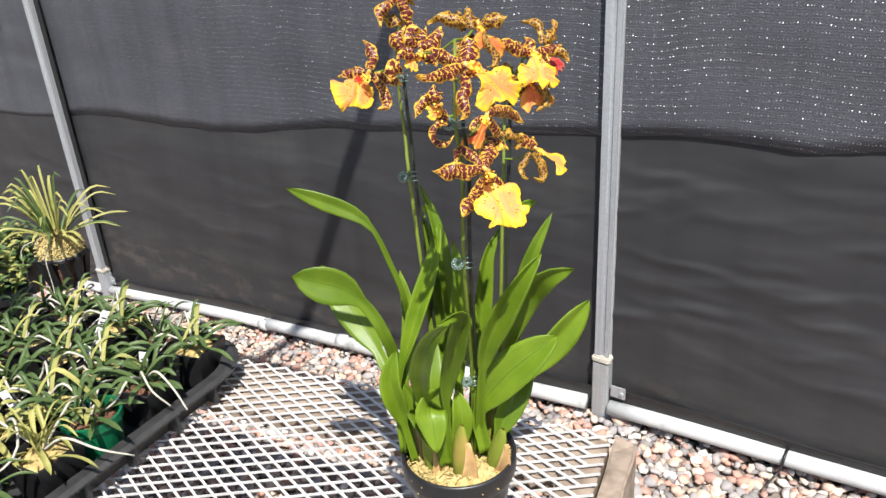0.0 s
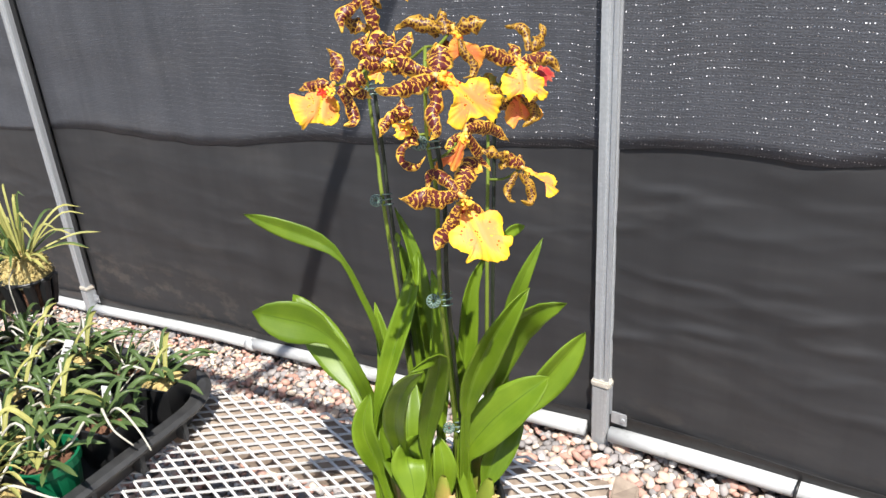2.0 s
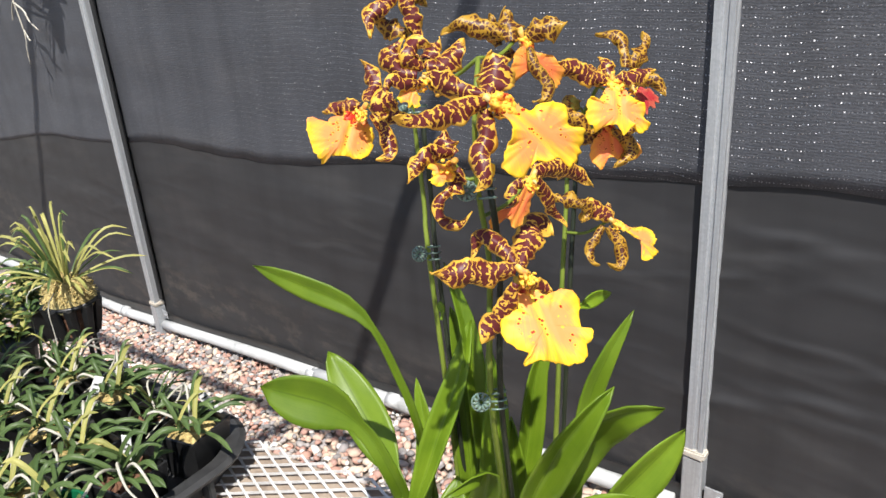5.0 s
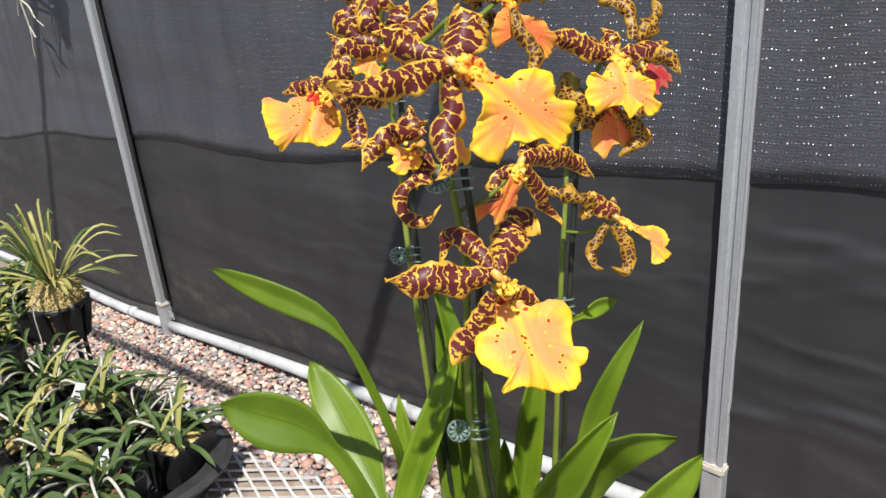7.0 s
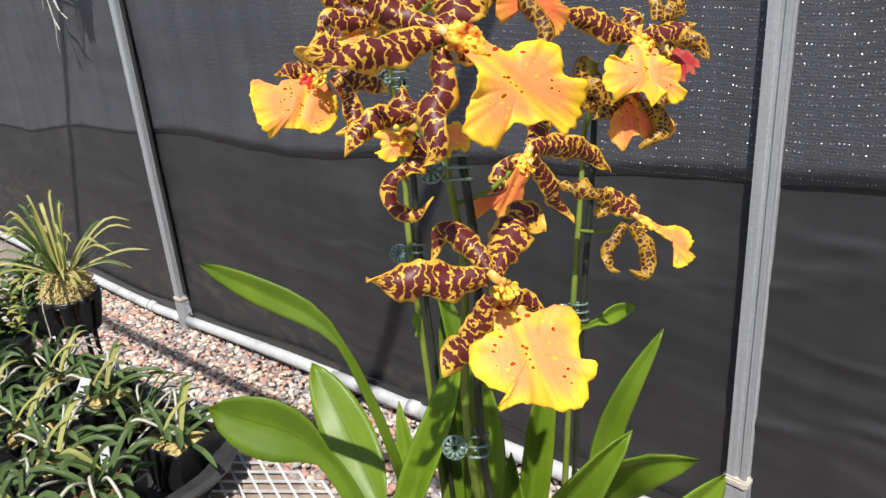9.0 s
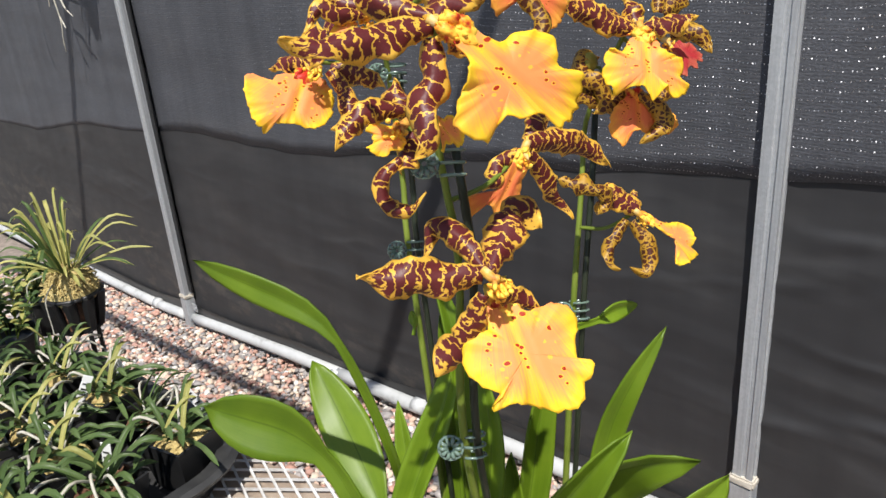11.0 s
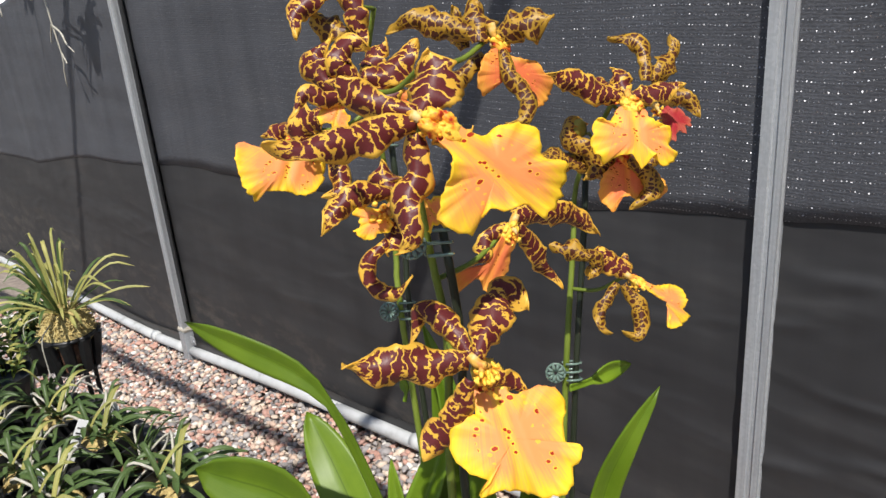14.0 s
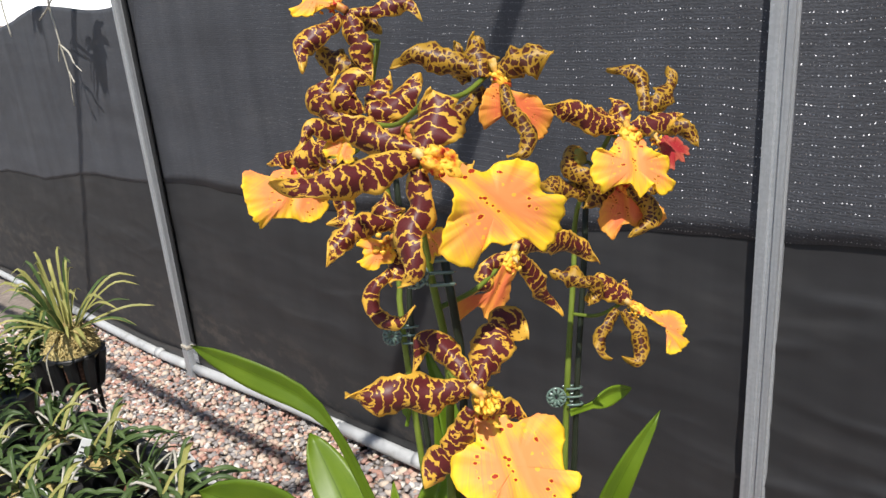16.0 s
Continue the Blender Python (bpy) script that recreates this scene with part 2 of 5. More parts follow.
        k.t.links.new(m1.outputs[0], mx.inputs[1])
        k.t.links.new(tr.outputs[0], mx.inputs[2])
        k.t.links.new(mx.outputs[0], k.n["Material Output"].inputs["Surface"])
    return m


def mat_galvanized():
    m = material("galvanized_steel", (0.5, 0.52, 0.54), 0.42, 0.35)
    k = Nodes(m)
    v = k.coord()
    spangle = k.put("ShaderNodeTexVoronoi", Vector=v, Scale=190.0).outputs["Color"]
    sp = k.put("ShaderNodeSeparateColor", Color=spangle).outputs[0]
    dirt = k.noise(k.coord(scale=(9, 9, 1.2)), 3.0, 6)
    runs = k.noise(k.coord(scale=(45, 45, 0.8)), 3.0, 5, 0.6)
    c = k.ramp(sp, (0.0, (0.40, 0.42, 0.44)), (1.0, (0.47, 0.49, 0.51)))
    c = k.mix(k.ramp(runs, (0.42, (0, 0, 0)), (0.62, (0.55, 0.55, 0.55))), c, (0.30, 0.31, 0.33))
    scuff = k.ramp(k.noise(k.coord(scale=(8, 8, 5)), 9.0, 5, 0.75), (0.66, (0, 0, 0)), (0.7, (0.8, 0.8, 0.8)))
    c = k.mix(scuff, c, (0.66, 0.67, 0.68))
    k.base(k.mix(k.ramp(dirt, (0.5, (0, 0, 0)), (0.75, (0.6, 0.6, 0.6))), c, (0.33, 0.33, 0.33)))
    k.t.links.new(k.ramp(dirt, (0.3, (0.34, 0.34, 0.34)), (0.8, (0.62, 0.62, 0.62))), k.b.inputs["Roughness"])
    k.bump(k.noise(v, 90.0, 3), 0.08, 0.001)
    return m


def mat_speckled(name, stops, scale, rough=0.8, bump=0.4, dist=0.002, spec=0.3):
    m = material(name, rough=rough, spec=spec)
    k = Nodes(m)
    v = k.coord()
    f = k.math("ADD", k.math("MULTIPLY", k.noise(v, scale, 6), 0.6), k.math("MULTIPLY", k.noise(v, scale / 7, 4), 0.4))
    k.base(k.ramp(f, *stops))
    k.bump(k.noise(v, scale * 1.6, 5), bump, dist)
    return m


def mat_pebbles(random_from):
    m = material("river_pebbles_" + random_from[:3].lower(), rough=0.75, spec=0.35)
    k = Nodes(m)
    if random_from == "Island":
        r = k.n.new("ShaderNodeNewGeometry").outputs["Random Per Island"]
    else:
        r = k.n.new("ShaderNodeObjectInfo").outputs["Random"]
    c = k.ramp(r, (0.0, (0.20, 0.19, 0.19)), (0.12, (0.36, 0.33, 0.32)), (0.26, (0.52, 0.27, 0.20)), (0.40, (0.60, 0.42, 0.32)),
               (0.52, (0.30, 0.28, 0.28)), (0.62, (0.68, 0.55, 0.43)), (0.78, (0.44, 0.24, 0.19)), (0.90, (0.80, 0.75, 0.68)), sharp=True)
    v = k.coord()
    k.base(k.mix(k.math("MULTIPLY", k.noise(v, 60.0, 6), 0.5), c, (0.28, 0.25, 0.23)))
    k.bump(k.noise(v, 220.0, 4), 0.25, 0.001)
    return m


def mat_leaf(name, green, pale, share=0.3, rough=0.38):
    m = material(name, rough=rough, spec=0.33)
    k = Nodes(m)
    uv = k.coord("UV")
    veins = k.noise(k.coord("UV", (1.2, 60, 1)), 1.0, 3)
    blot = k.noise(k.coord(), 22.0, 5)
    f = k.math("ADD", k.math("MULTIPLY", veins, 0.3), k.math("MULTIPLY", blot, 0.7))
    c = k.ramp(f, (0.3, green), (0.72, pale))
    sep = k.put("ShaderNodeSeparateXYZ", Vector=uv)
    mid = k.math("ABSOLUTE", k.math("SUBTRACT", sep.outputs[1], 0.5))
    rib = k.math("LESS_THAN", mid, 0.014)
    c = k.mix(k.math("MULTIPLY", rib, 0.55), c, tuple(0.55 * x for x in green))
    spots = k.ramp(k.noise(k.coord(), 140.0, 2), (0.70, (0, 0, 0)), (0.78, (1, 1, 1)))
    c = k.mix(k.math("MULTIPLY", spots, 0.35), c, (0.16, 0.13, 0.03))
    own = k.n.new("ShaderNodeObjectInfo").outputs["Random"]
    c = k.mix(k.math("MULTIPLY", own, 0.4), c, tuple(0.5 * x for x in green))
    k.base(c)
    k.bump(veins, 0.12, 0.0006)
    k.thin(c, share)
    return m


def mat_petal(name, spotted=False):
    """Yellow crossed by broken maroon bars, or olive with brown spots; the margin stays yellow."""
    m = material(name, rough=0.42, spec=0.4)
    k = Nodes(m)
    r = k.n.new("ShaderNodeObjectInfo").outputs["Random"]
    shift = k.put("ShaderNodeCombineXYZ", X=k.math("MULTIPLY", r, 370.0), Y=k.math("MULTIPLY", r, 110.0))
    real = k.n.new("ShaderNodeUVMap")
    real.uv_map = "metric"
    add = k.put("ShaderNodeVectorMath")
    k.t.links.new(k.put("ShaderNodeMapping", Vector=real.outputs[0], Scale=(50, 15, 1)).outputs[0], add.inputs[0])
    k.t.links.new(shift.outputs[0], add.inputs[1])
    at = add.outputs[0]  # millimetres along and across
    across = k.put("ShaderNodeSeparateXYZ", Vector=at).outputs[0]
    sep = k.put("ShaderNodeSeparateXYZ", Vector=k.coord("UV"))
    u = sep.outputs[0]
    edge = k.math("MULTIPLY", k.math("ABSOLUTE", k.math("SUBTRACT", sep.outputs[1], 0.5)), 2.0)
    wide = k.noise(at, 0.13, 2.0)
    fine = k.noise(at, 0.42, 2.0)
    tiny = k.noise(at, 1.3, 2.0)
    if spotted:
        warp = k.put("ShaderNodeVectorMath")
        warp.operation = "MULTIPLY_ADD"
        k.t.links.new(k.put("ShaderNodeTexNoise", Vector=at, Scale=0.4, Detail=2.0).outputs["Color"], warp.inputs[0])
        warp.inputs[1].default_value = (2.4, 2.4, 0)
        k.t.links.new(k.put("ShaderNodeMapping", Vector=at, Scale=(1, 0.8, 1)).outputs[0], warp.inputs[2])
        cell = k.put("ShaderNodeTexVoronoi", Vector=warp.outputs[0], Scale=0.29, Randomness=0.75)
        cell.feature = "DISTANCE_TO_EDGE"
        over = k.math("SUBTRACT", cell.outputs["Distance"], k.math("SUBTRACT", k.math("MULTIPLY", fine, 0.34), 0.10))
    else:
        s = k.math("ADD", k.math("MULTIPLY", across, 0.19), k.math("MULTIPLY", wide, 2.6))
        s = k.math("ADD", s, k.math("MULTIPLY", fine, 0.9))
        line = k.math("PINGPONG", s, 0.5)
        th = k.math("ADD", -0.165, k.math("MULTIPLY", k.noise(at, 0.3, 3.0), 0.50))
        th = k.math("ADD", th, k.math("MULTIPLY", k.math("POWER", edge, 4.0), 0.16))
        over = k.math("SUBTRACT", line, th)
    rim = k.math("SUBTRACT", k.math("ADD", 0.56, k.math("MULTIPLY", fine, 0.62)), edge)
    rim = k.math("ADD", rim, k.math("MULTIPLY", k.math("SUBTRACT", tiny, 0.5), 0.2))
    tip = k.math("SUBTRACT", k.math("ADD", 0.70, k.math("MULTIPLY", fine, 0.40)), u)
    over = k.math("MINIMUM", over, k.math("MINIMUM", k.math("MULTIPLY", rim, 0.7), tip))
    mask = k.ramp(over, (0.0, (0, 0, 0)), (0.03, (1, 1, 1)))
    if spotted:
        gold = k.mix(k.noise(k.coord(), 70.0, 4), (0.34, 0.20, 0.018), (0.60, 0.33, 0.035))
        brown = k.mix(tiny, (0.055, 0.014, 0.008), (0.11, 0.030, 0.012))
    else:
        gold = k.mix(k.noise(k.coord(), 70.0, 4), (0.76, 0.39, 0.035), (0.82, 0.53, 0.08))
        brown = k.mix(tiny, (0.085, 0.010, 0.012), (0.15, 0.026, 0.024))
    c = k.mix(mask, gold, brown)
    k.base(c)
    k.bump(k.math("ADD", k.noise(k.coord("UV", (30, 6, 1)), 1.5, 4), k.math("MULTIPLY", mask, -0.25)), 0.25, 0.0006)
    k.thin(c, 0.22)
    return m


def mat_lip(name, heart, rim, red):
    """Yellow margin and keel, orange flares with fine rays on both flanks, red spots towards the claw."""
    m = material(name, rough=0.55, spec=0.25)
    k = Nodes(m)
    uv = k.coord("UV")
    u = k.put("ShaderNodeSeparateXYZ", Vector=uv).outputs[0]
    fan = k.n.new("ShaderNodeUVMap")
    fan.uv_map = "metric"
    sep = k.put("ShaderNodeSeparateXYZ", Vector=fan.outputs[0])
    t, ang = sep.outputs[0], sep.outputs[1]
    flank = k.ramp(k.math("ABSOLUTE", ang), (0.04, (0.45, 0.45, 0.45)), (0.24, (1, 1, 1)))
    fine = k.put("ShaderNodeMapping", Vector=fan.outputs[0], Scale=(1.5, 34, 1)).outputs[0]
    rays = k.noise(fine, 1.0, 5)
    broad = k.noise(k.coord("UV", (2.5, 4, 1)), 1.0, 3)
    inner = k.math("SUBTRACT", 1.0, k.math("POWER", t, 2.2))
    f = k.math("MULTIPLY", inner, flank)
    f = k.math("ADD", f, k.math("MULTIPLY", k.math("SUBTRACT", rays, 0.5), 1.1))
    f = k.math("ADD", f, k.math("MULTIPLY", k.math("SUBTRACT", broad, 0.5), 0.8))
    c = k.mix(k.ramp(f, (0.08, (0, 0, 0)), (0.74, (1, 1, 1))), rim, heart)
    vor = k.put("ShaderNodeTexVoronoi", Vector=k.coord("UV", (19, 15, 1)), Scale=1.0, Randomness=0.9)
    pick = k.put("ShaderNodeSeparateColor", Color=vor.outputs["Color"]).outputs[0]
    near = k.math("ADD", 0.20, k.math("MULTIPLY", u, 0.6))
    middle = k.math("LESS_THAN", k.math("ABSOLUTE", k.math("SUBTRACT", k.put("ShaderNodeSeparateXYZ", Vector=uv).outputs[1], 0.5)), 0.26)
    chosen = k.math("MULTIPLY", k.math("GREATER_THAN", pick, near), k.math("MULTIPLY", middle, k.math("LESS_THAN", t, 0.8)))
    size = k.math("SUBTRACT", 0.42, k.math("MULTIPLY", u, 0.22))
    halo = k.math("MULTIPLY", k.math("LESS_THAN", vor.outputs["Distance"], k.math("ADD", size, 0.12)), chosen)
    spot = k.math("MULTIPLY", k.math("LESS_THAN", vor.outputs["Distance"], size), chosen)
    c = k.mix(k.math("MULTIPLY", halo, 0.6), c, rim)
    c = k.mix(spot, c, red)
    k.base(c)
    k.bump(rays, 0.25, 0.0006)
    k.thin(c, 0.25)
    return m


CLOTH_UP = mat_cloth("knitted_shade_cloth", (0.044, 0.046, 0.053), (0.096, 0.100, 0.114), True)
CLOTH_LOW = mat_cloth("black_ground_cloth", (0.026, 0.026, 0.028), (0.056, 0.055, 0.057), False)
STEEL = mat_galvanized()
PVC = mat_speckled("weathered_white_pipe", ((0.32, (0.20, 0.20, 0.19)), (0.45, (0.46, 0.47, 0.47)), (0.8, (0.60, 0.61, 0.62))), 14, 0.5, 0.1)
MESH_PAINT = mat_speckled("galvanized_bench_mesh", ((0.3, (0.46, 0.45, 0.43)), (0.6, (0.64, 0.63, 0.62)), (0.85, (0.74, 0.73, 0.72))), 60, 0.45, 0.15)
WOOD = mat_speckled("weathered_wood", ((0.3, (0.15, 0.115, 0.09)), (0.5, (0.29, 0.23, 0.18)), (0.75, (0.42, 0.36, 0.29))), 35, 0.8, 0.5)
GROUND = mat_speckled("gravel_bed", ((0.3, (0.10, 0.085, 0.075)), (0.5, (0.24, 0.2, 0.17)), (0.75, (0.4, 0.34, 0.3))), 26, 0.9, 0.8, 0.01)
PEBBLE = mat_pebbles("Object")
PEBBLES = mat_pebbles("Island")
TAPE = mat_speckled("old_masking_tape", ((0.3, (0.40, 0.36, 0.30)), (0.7, (0.58, 0.54, 0.47))), 80, 0.7, 0.2)
BLACK = mat_speckled("black_plastic", ((0.3, (0.008, 0.008, 0.008)), (0.7, (0.022, 0.022, 0.023))), 60, 0.38, 0.1, 0.001, 0.5)
TRAY = mat_speckled("dusty_black_plastic", ((0.3, (0.018, 0.018, 0.019)), (0.7, (0.05, 0.05, 0.05))), 40, 0.5, 0.15, 0.001, 0.5)
GREEN_POT = mat_speckled("green_plastic", ((0.3, (0.004, 0.085, 0.035)), (0.7, (0.008, 0.14, 0.06))), 40, 0.35, 0.1, 0.001)
MOSS = mat_speckled("sphagnum_moss", ((0.28, (0.20, 0.13, 0.045)), (0.5, (0.50, 0.39, 0.16)), (0.75, (0.72, 0.62, 0.32))), 130, 0.9, 1.0, 0.004)
BARK = mat_speckled("potting_bark", ((0.3, (0.05, 0.025, 0.015)), (0.6, (0.17, 0.085, 0.05)), (0.8, (0.3, 0.18, 0.1))), 90, 0.9, 1.0, 0.004)
TAG = mat_speckled("white_plastic_tag", ((0.3, (0.72, 0.72, 0.72)), (0.7, (0.82, 0.82, 0.82))), 30, 0.4, 0.05)
ROOT = mat_speckled("silvery_aerial_root", ((0.3, (0.30, 0.28, 0.22)), (0.6, (0.50, 0.48, 0.41)), (0.8, (0.66, 0.63, 0.57))), 70, 0.7, 0.2)
LEAF = mat_leaf("orchid_leaf", (0.092, 0.170, 0.008), (0.205, 0.305, 0.020), 0.22, 0.40)
SMALL_LEAF = mat_leaf("strap_leaf", (0.052, 0.098, 0.026), (0.15, 0.21, 0.075), 0.2, 0.4)
PALE_LEAF = mat_leaf("variegated_leaf", (0.26, 0.28, 0.07), (0.60, 0.54, 0.20), 0.25, 0.45)
STEM = mat_speckled("flower_stem", ((0.3, (0.10, 0.145, 0.015)), (0.7, (0.20, 0.25, 0.04))), 50, 0.45, 0.1)
BUD = mat_speckled("spotted_bud", ((0.38, (0.07, 0.045, 0.015)), (0.46, (0.20, 0.19, 0.03)), (0.7, (0.34, 0.32, 0.06))), 210, 0.45, 0.3)
STAKE = mat_speckled("dark_green_stake", ((0.3, (0.012, 0.016, 0.010)), (0.7, (0.030, 0.038, 0.022))), 50, 0.35, 0.1)
BULB = mat_speckled("pseudobulb", ((0.3, (0.10, 0.15, 0.015)), (0.52, (0.20, 0.24, 0.03)), (0.75, (0.42, 0.24, 0.08))), 18, 0.55, 0.25)
HUSK = mat_speckled("dry_sheath", ((0.3, (0.33, 0.18, 0.06)), (0.7, (0.62, 0.42, 0.2))), 45, 0.8, 0.4)
CLIP = material("green_clip_plastic", (0.13, 0.19, 0.155), 0.15, 0.0, 0.6)
PETAL = mat_petal("tiger_petal")
PETAL_BACK = mat_petal("spotted_petal", True)
LIP = mat_lip("yellow_orange_lip", (0.95, 0.34, 0.11), (0.98, 0.65, 0.035), (0.42, 0.035, 0.01))
LIP_BACK = mat_lip("orange_lip", (0.80, 0.20, 0.07), (0.88, 0.40, 0.06), (0.4, 0.03, 0.01))
LIP_RED = mat_lip("red_lip", (0.42, 0.03, 0.035), (0.52, 0.12, 0.07), (0.3, 0.01, 0.01))
CREST = mat_speckled("lip_crest", ((0.40, (0.42, 0.025, 0.012)), (0.46, (0.85, 0.36, 0.02)), (0.56, (0.92, 0.62, 0.08))), 210, 0.5, 0.5, 0.001)
CALLUS = mat_speckled("lip_callus", ((0.45, (0.46, 0.028, 0.014)), (0.50, (0.85, 0.36, 0.03)), (0.58, (0.92, 0.62, 0.08))), 150, 0.5, 0.5, 0.001)
COLUMN = mat_speckled("column", ((0.3, (0.34, 0.06, 0.03)), (0.5, (0.62, 0.36, 0.06)), (0.7, (0.74, 0.62, 0.36))), 200, 0.5, 0.2, 0.001)


# ---- ground, wall, frame ----
PIPE_LINE = [(-7.0, -0.52), (-2.7, -0.215), (-0.93, -0.010), (0.06, 0.080), (0.48, 0.092), (0.70, 0.104), (4.0, 0.16)]


def pipe_z(x):
    return float(np.interp(x, [p[0] for p in PIPE_LINE], [p[1] for p in PIPE_LINE]))


def ground_z(x, y=0.0):
    return pipe_z(x) - 0.045


def ground_sheet():
    xs = np.r_[-900, -200, -40, np.linspace(-8, 5, 66), 40, 200, 900]
    ys = np.r_[-900, -200, -40, np.linspace(-4, 5, 46), 40, 200, 900]
    vs = [(x, y, ground_z(min(max(x, -7), 4)) - 0.012 + 0.006 * noise.noise((x * 3, y * 3, 0))) for y in ys for x in xs]
    n = len(xs)
    fs = [(j * n + i, j * n + i + 1, (j + 1) * n + i + 1, (j + 1) * n + i) for j in range(len(ys) - 1) for i in range(n - 1)]
    return structure("ground", mesh("ground", vs, fs, GROUND, smooth=True), "bed of mixed reddish and grey gravel beside the wall", "ground")


ground = ground_sheet()
WALL_Y = 2.677


def cloth(name, mat, x0, x1, low, high, y, amp, label, seed, flare=0.0, creases=0, k=40):
    xs = np.arange(x0, x1 + 0.01, 0.05 if k < 60 else 0.025)
    rnd = np.random.RandomState(seed + 3)
    lines = [(rnd.uniform(-4.5, 1.8), rnd.uniform(0.05, 0.72), rnd.uniform(-0.5, 0.12), rnd.uniform(0.10, 0.34), rnd.uniform(0.0008, 0.0022), rnd.uniform(0.006, 0.011)) for q in range(creases)]
    lines += [(rnd.uniform(0.05, 1.0), rnd.uniform(0.30, 0.84), rnd.uniform(-0.32, 0.06), rnd.uniform(0.08, 0.22), rnd.uniform(0.0010, 0.0020), rnd.uniform(0.007, 0.011)) for q in range(creases // 2)]
    vs = []
    for j in range(k + 1):
        for x in xs:
            a, b = low(x), high(x)
            z = a + (b - a) * j / k
            o = amp * noise.fractal((x * 1.1 + seed, 0, z * 3.0), 0.9, 2.0, 5) + 0.4 * amp * noise.noise((x * 0.8, seed, z * 11.0))
            for cx, cz, slope, half, high_by, wide in lines:
                dx = (x - cx) / half
                if abs(dx) < 1:
                    gap = (z - cz - slope * (x - cx) - 0.02 * math.sin(3 * dx)) / wide
                    if abs(gap) < 4:
                        o -= high_by * (1.9 if cx > 0 else 1.0) * (1 - dx * dx) * (math.exp(-gap * gap) if gap > 0 else math.exp(-gap * gap * 0.2))
            vs.append((x, y + o - flare * (1.5 if x > 0 else 0.0) * max(0, 1 - 5 * j / k) * (0.6 + 0.5 * noise.noise((x * 2.5, 4, seed))), z))
    n = len(xs)
    fs = [(j * n + i, j * n + i + 1, (j + 1) * n + i + 1, (j + 1) * n + i) for j in range(k) for i in range(n - 1)]
    ob = structure(name, mesh(name, vs, fs, mat, smooth=True), label, "shade cloth")
    return thick(ob, 0.0015)


def fold_z(x):
    return 0.83 - 0.014 * min(1, max(0, (x + 0.1) / 0.12)) + (0.087 if x < 0 else 0.075) * x + 0.018 * math.sin(2.1 * x + 1) - 0.024 * math.exp(-((x - 0.42) / 0.13) ** 2) + 0.012 * math.sin(5.3 * x) + 0.01 * noise.noise((x * 6, 3, 0))


def top_z(x):
    return 1.325 + 0.045 * noise.noise((x * 1.3, 8, 0)) - 0.10 * max(0, -3.35 - x) + max(0, min(0.9, (x + 2.42) * 9))


cloth("wall_shade_cloth", CLOTH_UP, -7, 4, fold_z, top_z, WALL_Y + 0.0045, 0.007, "dark grey knitted shade cloth hung along the wall, pricked with light", 0, 0.004)
cloth("wall_ground_cloth", CLOTH_LOW, -7, 4, lambda x: ground_z(x) - 0.03, lambda x: fold_z(x) + 0.06, WALL_Y + 0.0065, 0.007, "black cloth covering the lower half of the wall, creased and dusty", 0, creases=70, k=150)


cloth("wall_hem", BLACK, -7, 4, lambda x: pipe_z(x) - 0.02, lambda x: pipe_z(x) + 0.052 + 0.006 * math.sin(7 * x), WALL_Y - 0.008, 0.006, "black plastic hem tucked behind the white pipe", 9)


def steel_post(x, top, tape=0.185):
    g = ground_z(x)
    ob = thing("post", (x, 2.667, g), "galvanized steel post with taped joint, set in the gravel", "post", "wall posts")
    w, d, f = (0.021, 0.019, 0.009) if x < -2 else (0.0195, 0.012, -0.004)
    # a square tube with a groove down its face and one down its side
    prof = [(-w, -d), (-w * 0.15, -d), (-w * 0.05, -d + 0.004), (w * 0.35, -d + 0.004), (w * 0.45, -d), (w, -d), (w, -d * 0.45), (w - 0.004, -d * 0.35), (w - 0.004, d * 0.35), (w, d * 0.45), (w, d), (-w, d)]
    prof = [(a, b - f) for a, b in prof]
    n = len(prof)
    vs = [(x + a, 2.667 + b, z) for z in (g + 0.10, top) for a, b in prof]
    fs = [(i, (i + 1) % n, n + (i + 1) % n, n + i) for i in range(n)] + [tuple(range(n))[::-1], tuple(range(n, 2 * n))]
    join("upright", mesh("upright", vs, fs, STEEL), ob)
    bm = bmesh.new()
    box(bm, (x - w - 0.004, 2.662 - d - f, g - 0.08), (x + w + 0.004, 2.669 + d - f, g + tape), 0.004)
    part("ground_sleeve", bm, STEEL, ob)
    bm = bmesh.new()
    box(bm, (x - w - 0.006, 2.660 - d - f, g + tape - 0.001), (x + w + 0.006, 2.670 + d - f, g + tape + 0.017), 0.004)
    for v in bm.verts:
        v.co += Vector((noise.noise(v.co * 60), noise.noise(v.co * 50 + Vector((5, 0, 0))), 0.6 * noise.noise(v.co * 70))) * 0.004
    part("tape_wrap", bm, TAPE, ob, "yellowed tape round the joint")
    # thin dark strip added for the shadow band beside the far post
    if x < -2:
        bm = bmesh.new()
        box(bm, (x + 0.018, 2.667 - 0.006, g + tape + 0.03), (x + 0.050, 2.667 - 0.001, top), 0.001)
        part("batten", bm, BLACK, ob, "dark strip standing in for the shadow beside the post")
    for s in (1,):
        for dz in (0.105, 0.035):
            bm = bmesh.new()
            box(bm, (x + s * 0.052 - 0.021, 2.667 - 0.012, g + dz - 0.018), (x + s * 0.052 + 0.021, 2.667 - 0.008, g + dz + 0.018), 0.0015)
            br = part("bracket", bm, STEEL, ob)
            me = mesh("bolt", *tube([(x + s * 0.064, 2.656, g + dz), (x + s * 0.064, 2.650, g + dz)], 0.005, 8), STEEL)
            join("bolt", me, br)
    return ob


